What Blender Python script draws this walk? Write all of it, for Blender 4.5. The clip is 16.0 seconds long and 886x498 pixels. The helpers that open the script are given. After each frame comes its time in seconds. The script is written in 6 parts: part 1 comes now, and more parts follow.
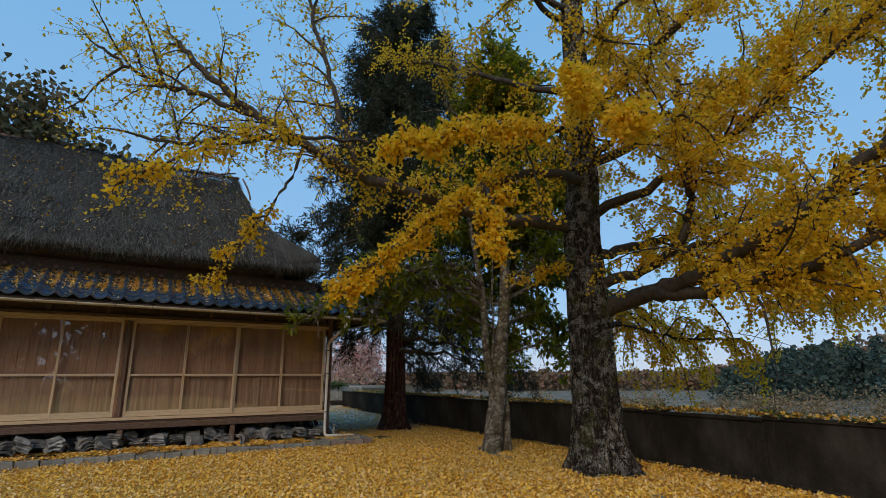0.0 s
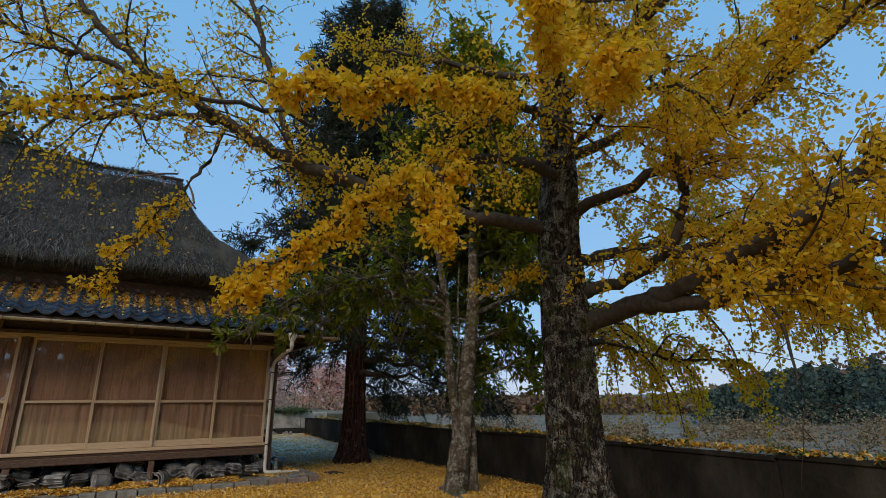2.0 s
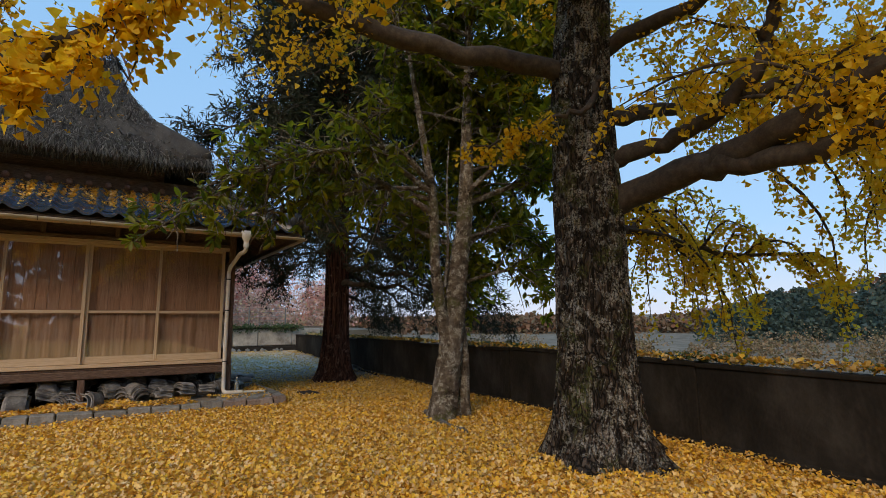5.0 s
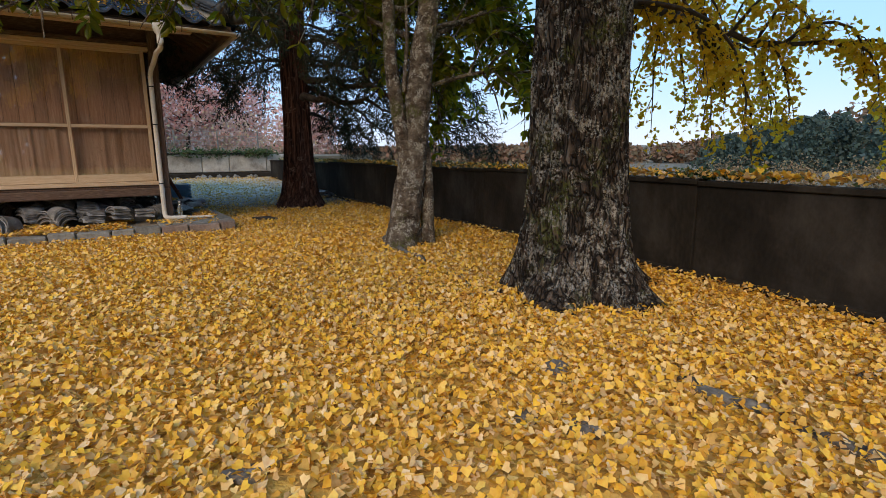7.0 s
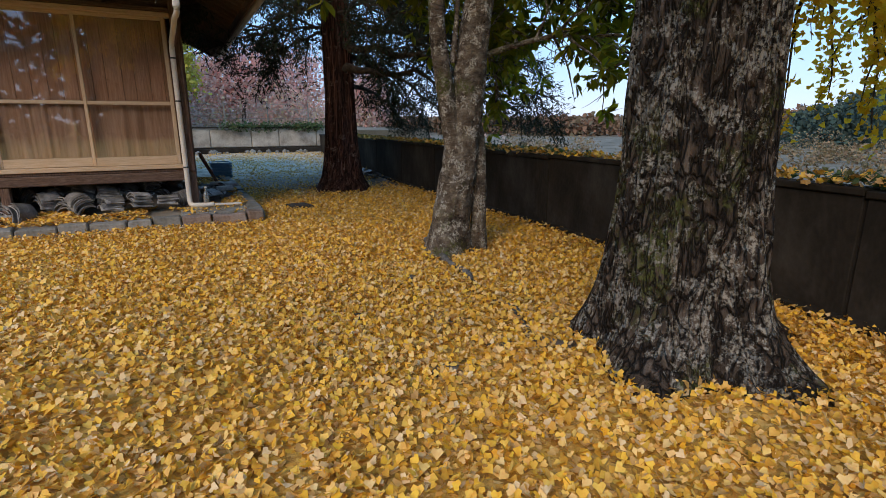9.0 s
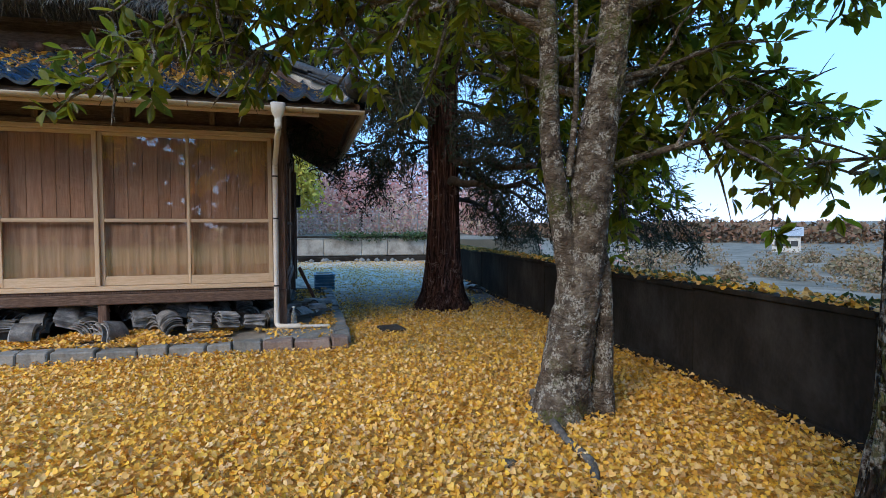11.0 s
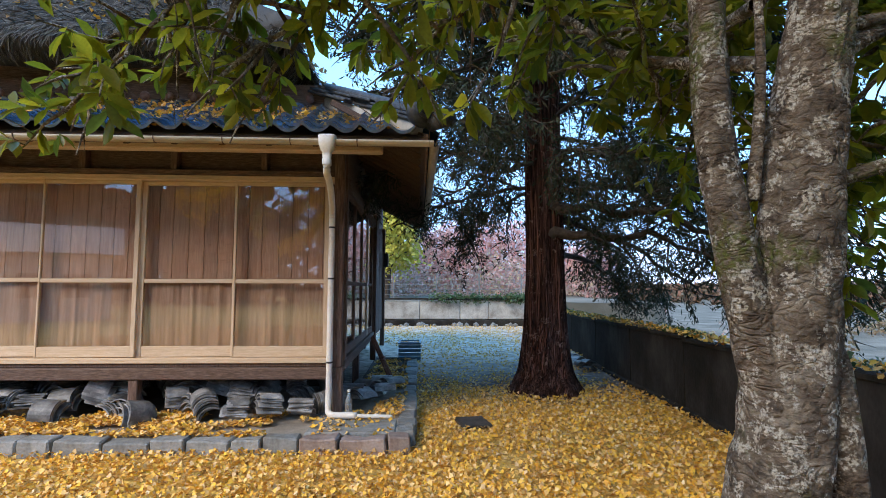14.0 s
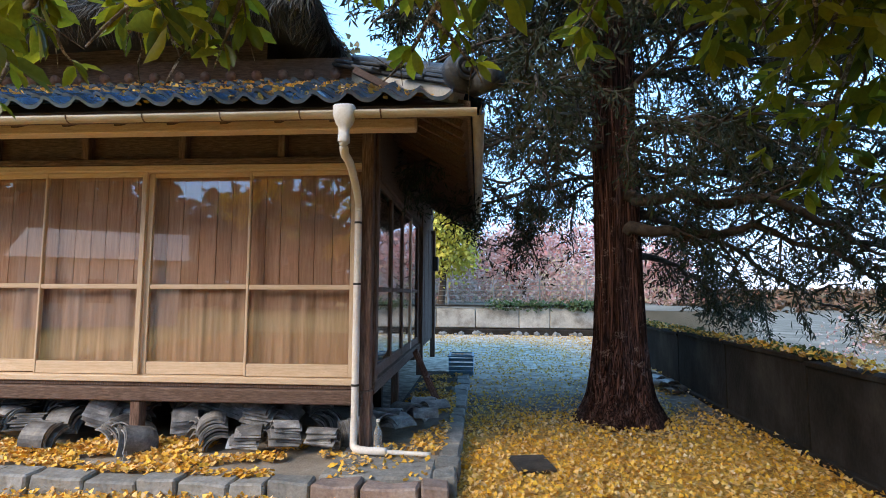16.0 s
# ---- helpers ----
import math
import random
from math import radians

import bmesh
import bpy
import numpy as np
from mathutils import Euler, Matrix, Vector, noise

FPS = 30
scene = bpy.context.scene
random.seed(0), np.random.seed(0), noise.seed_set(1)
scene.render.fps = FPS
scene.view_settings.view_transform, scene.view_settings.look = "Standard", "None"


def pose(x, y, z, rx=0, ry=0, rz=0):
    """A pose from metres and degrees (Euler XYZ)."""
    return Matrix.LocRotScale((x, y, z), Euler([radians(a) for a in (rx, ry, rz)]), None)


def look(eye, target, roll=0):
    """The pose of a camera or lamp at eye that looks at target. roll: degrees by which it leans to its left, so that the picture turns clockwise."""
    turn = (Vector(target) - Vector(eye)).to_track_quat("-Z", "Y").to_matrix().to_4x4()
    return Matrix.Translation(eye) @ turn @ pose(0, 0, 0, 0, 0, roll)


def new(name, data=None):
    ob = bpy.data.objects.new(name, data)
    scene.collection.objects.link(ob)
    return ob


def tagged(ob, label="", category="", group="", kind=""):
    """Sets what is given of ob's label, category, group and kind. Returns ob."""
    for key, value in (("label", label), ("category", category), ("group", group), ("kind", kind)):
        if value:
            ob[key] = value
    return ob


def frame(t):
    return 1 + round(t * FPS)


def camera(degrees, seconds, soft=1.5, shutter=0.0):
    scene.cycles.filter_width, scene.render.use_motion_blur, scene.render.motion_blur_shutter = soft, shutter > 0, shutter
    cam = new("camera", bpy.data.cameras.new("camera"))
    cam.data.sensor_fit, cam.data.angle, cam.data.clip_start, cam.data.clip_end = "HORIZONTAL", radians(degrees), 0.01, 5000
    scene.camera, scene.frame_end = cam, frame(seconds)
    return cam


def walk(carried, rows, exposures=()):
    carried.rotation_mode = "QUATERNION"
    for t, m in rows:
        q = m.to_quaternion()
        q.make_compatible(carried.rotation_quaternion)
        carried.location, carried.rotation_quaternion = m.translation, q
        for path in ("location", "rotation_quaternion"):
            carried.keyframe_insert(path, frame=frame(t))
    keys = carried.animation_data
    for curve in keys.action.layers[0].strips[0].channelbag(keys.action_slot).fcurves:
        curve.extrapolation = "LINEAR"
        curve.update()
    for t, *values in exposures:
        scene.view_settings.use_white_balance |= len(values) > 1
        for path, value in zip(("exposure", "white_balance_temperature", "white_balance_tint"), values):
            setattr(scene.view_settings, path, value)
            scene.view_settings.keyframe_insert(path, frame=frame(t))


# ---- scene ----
cam = camera(81.6, 16.0, soft=0.7)
METRES, EYE, TILT, LEAN, TURN = 10.1, 1.5, 0.0, 0.0, -31.8
ROWS = [
    (0.0, 0.0, 0.0, 0.0, 0.07, 14.11, 0.27),
    (0.5, 0.0098, 0.0356, 0.0028, -0.24, 15.12, 0.27),
    (1.0, 0.0204, 0.072, 0.0052, -0.9, 15.92, 0.29),
    (1.5, 0.0359, 0.1041, 0.0059, -1.5, 16.39, 0.34),
    (2.0, 0.0456, 0.1395, 0.0057, -1.87, 16.56, 0.29),
    (2.5, 0.0537, 0.1745, 0.0059, -2.13, 16.66, 0.3),
    (3.0, 0.0648, 0.2083, 0.0075, -2.2, 16.68, 0.3),
    (5.5, 0.0961, 0.3841, -0.0176, -0.92, 3.66, 0.38),
    (6.0, 0.1112, 0.4111, -0.0231, -1.0, -1.35, 0.3),
    (6.5, 0.1212, 0.442, -0.0273, -1.33, -6.36, 0.29),
    (7.0, 0.1318, 0.47, -0.0316, -1.63, -10.68, 0.29),
    (7.5, 0.1383, 0.4989, -0.0299, -1.4, -13.42, 0.18),
    (8.0, 0.1384, 0.5305, -0.0255, -0.87, -14.27, 0.12),
    (8.5, 0.1411, 0.5602, -0.0223, 1.08, -14.41, 0.15),
    (9.0, 0.1367, 0.5891, -0.0168, 4.69, -13.81, 0.0),
    (9.5, 0.1294, 0.6171, -0.0075, 7.94, -11.8, 0.02),
    (10.0, 0.127, 0.6445, -0.0037, 11.19, -8.42, 0.04),
    (12.5, 0.1149, 0.7787, 0.0013, 22.31, 2.81, -0.14),
    (13.0, 0.1074, 0.8053, 0.0016, 23.52, 3.45, -0.17),
    (13.5, 0.102, 0.8331, 0.0031, 25.69, 3.97, -0.13),
    (14.0, 0.0925, 0.8584, 0.0016, 29.05, 4.41, -0.21),
    (14.5, 0.0762, 0.8838, 0.0045, 32.14, 4.48, -0.29),
    (15.0, 0.0703, 0.9101, 0.0032, 33.74, 4.64, -0.23),
    (15.5, 0.0633, 0.9338, 0.0028, 35.01, 4.9, -0.24),
    (16.0, 0.0498, 0.9549, 0.0034, 35.74, 5.0, -0.31),
]
EXPOSURES = [(0.0, 0.0, 7000, 10), (3.0, 0.05, 7100, 11), (5.5, 0.40, 7700, 17), (7.0, 0.62, 7250, 16), (8.5, 0.58, 6950, 16), (10.0, 0.8, 6350, 14), (12.5, 1.32, 5550, 11), (14.0, 1.5, 6150, 14), (16.0, 1.65, 6500, 15)]
walk(cam, [(t, pose(0, 0, EYE, TILT, LEAN, TURN) @ pose(METRES * x, METRES * y, METRES * z, 90 + pitch, roll, yaw)) for t, x, y, z, yaw, pitch, roll in ROWS], EXPOSURES)

# ---- light: clear evening sky, the yard in open shade ----
world = bpy.data.worlds.new("world")
scene.world = world
world.use_nodes = True
wn = world.node_tree
sky = wn.nodes.new("ShaderNodeTexSky")
sky.sky_type = "NISHITA"
sky.sun_disc = False
sky.sun_elevation = radians(36)
sky.sun_rotation = radians(228)
sky.air_density, sky.dust_density, sky.ozone_density = 1.15, 0.2, 3.6
bg = wn.nodes["Background"]
bg.inputs["Strength"].default_value = 0.15
# the clear evening blue, paler and more lavender towards the horizon, laid over the computed sky
wco = wn.nodes.new("ShaderNodeTexCoord")
wsep = wn.nodes.new("ShaderNodeSeparateXYZ")
wn.links.new(wco.outputs["Generated"], wsep.inputs[0])
wramp = wn.nodes.new("ShaderNodeValToRGB")
wramp.color_ramp.elements.new(0.16)
for el, at, c in zip(wramp.color_ramp.elements, (0.0, 0.16, 0.75), ((0.32, 0.43, 0.66), (0.21, 0.42, 0.71), (0.13, 0.37, 0.70))):
    el.position, el.color = at, (*c, 1)
wn.links.new(wsep.outputs[2], wramp.inputs[0])
wgain = wn.nodes.new("ShaderNodeVectorMath")
wgain.operation = "SCALE"
wgain.inputs["Scale"].default_value = 8.4
wn.links.new(wramp.outputs[0], wgain.inputs[0])
wmix = wn.nodes.new("ShaderNodeMix")
wmix.data_type = "RGBA"
wmix.inputs["Factor"].default_value = 0.86
wn.links.new(sky.outputs[0], wmix.inputs["A"])
wn.links.new(wgain.outputs[0], wmix.inputs["B"])
wn.links.new(wmix.outputs["Result"], bg.inputs["Color"])
sun = new("sun", bpy.data.lights.new("sun", "SUN"))
sun.data.energy, sun.data.angle, sun.data.color = 1.6, radians(32), (1.0, 0.84, 0.62)
sun.matrix_world = look((-7.43, -6.69, 7.27), (0, 0, 0))


# ---- materials ----
def mat(name, colours, rough=0.8, scale=6.0, bump=0.3, stretch=(1, 1, 1), metal=0.0, island=None, fine=60.0, translucent=0.0, spec=0.4, rand=0.0):
    """Noise-driven surface. colours: dark, mid, light. island: ramp of colours per loose piece instead. rand: brightness spread between objects."""
    m = bpy.data.materials.new(name)
    m.use_nodes = True
    nt = m.node_tree
    n, l = nt.nodes, nt.links
    bsdf = n["Principled BSDF"]
    co = n.new("ShaderNodeTexCoord")
    mp = n.new("ShaderNodeMapping")
    mp.inputs["Scale"].default_value = stretch
    l.new(co.outputs["Object"], mp.inputs["Vector"])
    big = n.new("ShaderNodeTexNoise")
    big.inputs["Scale"].default_value, big.inputs["Detail"].default_value, big.inputs["Roughness"].default_value = scale, 8, 0.65
    l.new(mp.outputs[0], big.inputs["Vector"])
    small = n.new("ShaderNodeTexNoise")
    small.inputs["Scale"].default_value, small.inputs["Detail"].default_value = fine, 4
    l.new(mp.outputs[0], small.inputs["Vector"])
    ramp = n.new("ShaderNodeValToRGB")
    cols = island or colours
    el = ramp.color_ramp.elements
    while len(el) < len(cols):
        el.new(0.5)
    for i, c in enumerate(cols):
        lo, hi = (0.0, 1.0) if island else (0.3, 0.7)
        el[i].position = lo + (hi - lo) * i / (len(cols) - 1)
        el[i].color = (*c, 1)
    if island:
        geo = n.new("ShaderNodeNewGeometry")
        l.new(geo.outputs["Random Per Island"], ramp.inputs[0])
    else:
        l.new(big.outputs[0], ramp.inputs[0])
    mix = n.new("ShaderNodeMix")
    mix.data_type, mix.blend_type = "RGBA", "OVERLAY"
    mix.inputs["Factor"].default_value = 0.35
    l.new(ramp.outputs[0], mix.inputs["A"])
    l.new(small.outputs[0], mix.inputs["B"])
    colour = mix.outputs["Result"]
    if rand:
        info = n.new("ShaderNodeObjectInfo")
        rng = n.new("ShaderNodeMapRange")
        rng.inputs["To Min"].default_value, rng.inputs["To Max"].default_value = 1 - rand, 1 + rand
        l.new(info.outputs["Random"], rng.inputs["Value"])
        hsv = n.new("ShaderNodeHueSaturation")
        l.new(rng.outputs[0], hsv.inputs["Value"])
        l.new(colour, hsv.inputs["Color"])
        colour = hsv.outputs[0]
    l.new(colour, bsdf.inputs["Base Color"])
    bsdf.inputs["Roughness"].default_value, bsdf.inputs["Metallic"].default_value = rough, metal
    bsdf.inputs["Specular IOR Level"].default_value = spec
    if bump:
        b = n.new("ShaderNodeBump")
        b.inputs["Strength"].default_value, b.inputs["Distance"].default_value = bump, 0.02
        add = n.new("ShaderNodeMath")
        add.operation = "MULTIPLY_ADD"
        add.inputs[1].default_value = 0.4
        l.new(small.outputs[0], add.inputs[0])
        l.new(big.outputs[0], add.inputs[2])
        l.new(add.outputs[0], b.inputs["Height"])
        l.new(b.outputs[0], bsdf.inputs["Normal"])
    if translucent:
        tr = n.new("ShaderNodeBsdfTranslucent")
        l.new(colour, tr.inputs["Color"])
        ms = n.new("ShaderNodeMixShader")
        ms.inputs[0].default_value = translucent
        l.new(bsdf.outputs[0], ms.inputs[1])
        l.new(tr.outputs[0], ms.inputs[2])
        l.new(ms.outputs[0], n["Material Output"].inputs["Surface"])
    return m


GINKGO = [(0.76, 0.44, 0.02), (0.86, 0.55, 0.03), (0.90, 0.61, 0.04), (0.82, 0.50, 0.02), (0.84, 0.64, 0.08)]
LITTER = [(0.58, 0.28, 0.035), (0.84, 0.47, 0.05), (0.88, 0.56, 0.11), (0.86, 0.59, 0.25), (0.74, 0.41, 0.08), (0.88, 0.52, 0.04), (0.50, 0.29, 0.10), (0.88, 0.66, 0.37)]
m_ginkgo = mat("ginkgo_leaf", [], 0.6, island=GINKGO, bump=0, translucent=0.62)
m_litter = mat("fallen_ginkgo_leaf", [], 0.6, island=LITTER, bump=0.1, translucent=0.1)
m_evergreen = mat("glossy_evergreen_leaf", [], 0.3, island=[(0.12, 0.15, 0.012), (0.24, 0.26, 0.015), (0.36, 0.34, 0.02), (0.08, 0.12, 0.02), (0.28, 0.28, 0.018)], bump=0, translucent=0.7, spec=0.5)
m_cedar_leaf = mat("cedar_needles", [], 0.8, island=[(0.022, 0.03, 0.016), (0.035, 0.05, 0.022), (0.05, 0.042, 0.026), (0.026, 0.045, 0.026)], bump=0, translucent=0.12)
m_twig = mat("twig_bark", [(0.03, 0.022, 0.017), (0.06, 0.045, 0.035), (0.09, 0.07, 0.055)], 0.9, 12, 0.3)
m_newwood = mat("pale_planed_wood", [(0.48, 0.34, 0.22), (0.58, 0.43, 0.29), (0.66, 0.51, 0.37)], 0.55, 5, 0.12, (12, 12, 1.2), fine=40)
m_railwood = mat("pale_planed_rail", [(0.48, 0.34, 0.22), (0.58, 0.43, 0.29), (0.66, 0.51, 0.37)], 0.55, 5, 0.12, (1.2, 12, 12), fine=40)
m_board = mat("brown_cedar_boards", [(0.30, 0.155, 0.09), (0.40, 0.22, 0.135), (0.50, 0.295, 0.19)], 0.6, 5, 0.15, (14, 14, 0.8), fine=30, rand=0.14)
m_oldwood = mat("weathered_dark_wood", [(0.055, 0.034, 0.026), (0.13, 0.08, 0.06), (0.22, 0.15, 0.115)], 0.85, 5, 0.5, (2, 14, 14), fine=40)
m_postwood = mat("weathered_post_wood", [(0.07, 0.04, 0.03), (0.16, 0.095, 0.07), (0.26, 0.18, 0.14)], 0.85, 5, 0.5, (14, 14, 1.2), fine=40)
# dark glaze; the blue of the reflected sky is partly put into its colour
m_tile = mat("sky_tinted_glazed_tile", [(0.018, 0.036, 0.068), (0.034, 0.075, 0.145), (0.075, 0.135, 0.22)], 0.14, 7, 0.12, rand=0.3, spec=1.0)
m_oldtile = mat("dusty_grey_tile", [(0.08, 0.08, 0.083), (0.20, 0.195, 0.195), (0.40, 0.385, 0.365)], 0.5, 9, 0.3, rand=0.5)
m_redtile = mat("faded_red_tile", [(0.14, 0.07, 0.055), (0.26, 0.15, 0.12), (0.40, 0.30, 0.26)], 0.8, 7, 0.3, rand=0.2)
m_thatch = mat("old_thatch", [(0.03, 0.026, 0.023), (0.06, 0.053, 0.046), (0.10, 0.09, 0.075)], 1.0, 3, 1.0, (1, 0.35, 0.35), fine=80)
m_straw = mat("grey_straw", [], 0.95, island=[(0.024, 0.022, 0.021), (0.048, 0.043, 0.04), (0.08, 0.073, 0.066), (0.20, 0.185, 0.165), (0.05, 0.055, 0.03)], bump=0)
m_plaster = mat("grey_plaster", [(0.34, 0.31, 0.27), (0.46, 0.43, 0.38), (0.56, 0.53, 0.48)], 0.9, 5, 0.3)
m_concrete = mat("stained_dark_concrete", [(0.012, 0.010, 0.008), (0.030, 0.025, 0.020), (0.060, 0.052, 0.043)], 0.9, 1.8, 0.5, (1, 1, 0.6), fine=30, spec=0.15)
m_backwall = mat("pale_block_wall", [(0.22, 0.19, 0.155), (0.46, 0.42, 0.36), (0.60, 0.56, 0.49)], 0.9, 2.6, 0.5, fine=30, rand=0.12)
m_kerb = mat("grey_kerb_stone", [(0.13, 0.13, 0.12), (0.23, 0.225, 0.21), (0.33, 0.32, 0.30)], 0.85, 7, 0.6, fine=50, rand=0.18)
m_redstone = mat("reddish_kerb_stone", [(0.18, 0.13, 0.11), (0.28, 0.21, 0.18), (0.35, 0.29, 0.25)], 0.85, 7, 0.6, fine=50, rand=0.15)
m_apron = mat("packed_earth_apron", [(0.15, 0.125, 0.10), (0.25, 0.215, 0.175), (0.34, 0.30, 0.25)], 0.95, 3, 0.6, fine=60)
m_gutter = mat("cream_plastic_gutter", [(0.26, 0.21, 0.13), (0.42, 0.35, 0.25), (0.54, 0.47, 0.36)], 0.5, 3, 0.05, (0.8, 6, 6))
m_white = mat("white_plastic", [(0.62, 0.57, 0.52), (0.72, 0.68, 0.63), (0.78, 0.75, 0.70)], 0.45, 4, 0.05)
m_band = mat("black_strap", [(0.02, 0.02, 0.02), (0.03, 0.03, 0.03), (0.04, 0.04, 0.04)], 0.6, 8, 0.1)
m_dark = mat("dark_soil_and_backing", [(0.025, 0.02, 0.016), (0.05, 0.04, 0.032), (0.08, 0.065, 0.05)], 0.95, 6, 0.6)
m_rust = mat("rusty_iron", [(0.10, 0.04, 0.028), (0.20, 0.085, 0.055), (0.30, 0.16, 0.12)], 0.85, 14, 0.5, metal=0.2)
m_crate = mat("blue_plastic", [(0.10, 0.22, 0.36), (0.16, 0.32, 0.48), (0.24, 0.40, 0.55)], 0.45, 5, 0.1)
m_curtain = mat("brown_curtain", [(0.28, 0.165, 0.105), (0.38, 0.235, 0.16), (0.47, 0.31, 0.22)], 0.9, 3, 0.1, (10, 10, 0.6), fine=60, translucent=0.15)
m_ornament = mat("dark_ridge_tile", [(0.014, 0.014, 0.016), (0.035, 0.036, 0.039), (0.085, 0.083, 0.08)], 0.5, 11, 0.5)
m_root = mat("grey_root_bark", [(0.06, 0.055, 0.05), (0.12, 0.11, 0.10), (0.22, 0.21, 0.19)], 0.9, 14, 0.6)


def bark_material(name, cols, crack, stretch, lichen, amount, moss=0.0, patch=7.0, bump=1.0, fissure=1.0, plates=1.0):
    """Cracked bark with crusts of pale lichen and some moss, all with shapes of their own."""
    m = mat(name, cols, 0.95, crack, 0, stretch, fine=50, spec=0.2)
    nt = m.node_tree
    n, l = nt.nodes, nt.links
    bsdf = n["Principled BSDF"]
    co = n["Texture Coordinate"].outputs["Object"]
    mp = n["Mapping"].outputs[0]
    base = bsdf.inputs["Base Color"].links[0].from_socket

    def tex(scale, detail, vec, rough=0.6):
        t = n.new("ShaderNodeTexNoise")
        t.inputs["Scale"].default_value, t.inputs["Detail"].default_value, t.inputs["Roughness"].default_value = scale, detail, rough
        l.new(vec, t.inputs["Vector"])
        return t.outputs[0]

    def span(v, a, b):
        r = n.new("ShaderNodeMapRange")
        r.inputs["From Min"].default_value, r.inputs["From Max"].default_value = a, b
        l.new(v, r.inputs["Value"])
        return r.outputs[0]

    def mul(a, b):
        r = n.new("ShaderNodeMath")
        r.operation = "MULTIPLY"
        l.new(a, r.inputs[0])
        l.new(b, r.inputs[1])
        return r.outputs[0]

    def share(a, k):
        r = n.new("ShaderNodeMath")
        r.operation = "MULTIPLY"
        l.new(a, r.inputs[0])
        r.inputs[1].default_value = k
        return r.outputs[0]

    def over(a, colour, f):
        mx = n.new("ShaderNodeMix")
        mx.data_type = "RGBA"
        l.new(f, mx.inputs["Factor"])
        l.new(a, mx.inputs["A"])
        mx.inputs["B"].default_value = (*colour, 1)
        return mx.outputs["Result"]

    vor = n.new("ShaderNodeTexVoronoi")
    vor.feature = "DISTANCE_TO_EDGE"
    vor.inputs["Scale"].default_value = crack * 1.6
    warp = n.new("ShaderNodeVectorMath")
    warp.operation = "MULTIPLY_ADD"
    wt = n.new("ShaderNodeTexNoise")
    wt.inputs["Scale"].default_value = crack * 0.5
    wt.inputs["Detail"].default_value = 6
    l.new(mp, wt.inputs["Vector"])
    l.new(wt.outputs["Color"], warp.inputs[0])
    warp.inputs[1].default_value = (0.3, 0.3, 0.3)
    l.new(mp, warp.inputs[2])
    l.new(warp.outputs[0], vor.inputs["Vector"])
    plate = span(vor.outputs["Distance"], 0.0, 0.22)
    dark = over(base, tuple(c * (1 - 0.55 * fissure) for c in cols[0]), share(span(vor.outputs["Distance"], 0.16, 0.0), plates))
    blot = mul(span(tex(patch, 7, co, 0.7), 0.66 - amount, 0.70 - amount), span(tex(patch * 7, 4, co), 0.42, 0.55))
    if plates < 1:
        dark = over(dark, tuple(v * 0.6 for v in cols[0]), mul(span(tex(3.0, 6, mp, 0.7), 0.50, 0.64), span(tex(38, 4, mp), 0.36, 0.56)))
    c = over(dark, lichen, blot)
    if moss:
        c = over(c, (0.10, 0.11, 0.03), mul(span(tex(2.2, 5, co), 0.62 - moss, 0.70 - moss), span(tex(40, 4, co), 0.4, 0.6)))
    l.new(c, bsdf.inputs["Base Color"])
    hsum = n.new("ShaderNodeMath")
    hsum.operation = "MULTIPLY_ADD"
    hsum.inputs[1].default_value = 0.5
    l.new(tex(55, 5, mp), hsum.inputs[0])
    l.new(share(plate, plates), hsum.inputs[2])
    b = n.new("ShaderNodeBump")
    b.inputs["Strength"].default_value, b.inputs["Distance"].default_value = bump, 0.05
    l.new(hsum.outputs[0], b.inputs["Height"])
    l.new(b.outputs[0], bsdf.inputs["Normal"])
    return m


m_ginkgo_bark = bark_material("ginkgo_bark", [(0.022, 0.016, 0.012), (0.075, 0.055, 0.042), (0.17, 0.135, 0.11)], 11, (1, 1, 0.36), (0.34, 0.32, 0.28), 0.165, 0.08, 7.0, 1.0)
m_grey_bark = bark_material("lichened_grey_bark", [(0.055, 0.040, 0.030), (0.16, 0.125, 0.095), (0.30, 0.255, 0.20)], 9, (1, 1, 1.5), (0.46, 0.43, 0.37), 0.15, 0.05, 9.0, 0.8, -0.2, plates=0.3)

m_cedar_bark = bark_material("red_cedar_bark", [(0.03, 0.013, 0.010), (0.13, 0.055, 0.04), (0.27, 0.14, 0.11)], 17, (1, 1, 0.035), (0.30, 0.19, 0.155), 0.09, 0.0, 9.0, 1.0)


def glass_material():
    m = bpy.data.materials.new("window_glass")
    m.use_nodes = True
    nt = m.node_tree
    n, l = nt.nodes, nt.links
    n.remove(n["Principled BSDF"])
    tr = n.new("ShaderNodeBsdfTransparent")
    gl = n.new("ShaderNodeBsdfGlossy")
    gl.inputs["Roughness"].default_value = 0.02
    lw = n.new("ShaderNodeLayerWeight")
    lw.inputs["Blend"].default_value = 0.5
    pw = n.new("ShaderNodeMath")
    pw.operation = "POWER"
    pw.inputs[1].default_value = 4.0
    l.new(lw.outputs["Facing"], pw.inputs[0])
    rng = n.new("ShaderNodeMapRange")
    rng.inputs["To Min"].default_value, rng.inputs["To Max"].default_value = 0.085, 0.95
    l.new(pw.outputs[0], rng.inputs["Value"])
    ms = n.new("ShaderNodeMixShader")
    l.new(rng.outputs[0], ms.inputs[0])
    l.new(tr.outputs[0], ms.inputs[1])
    l.new(gl.outputs[0], ms.inputs[2])
    l.new(ms.outputs[0], n["Material Output"].inputs["Surface"])
    return m


m_glass = glass_material()


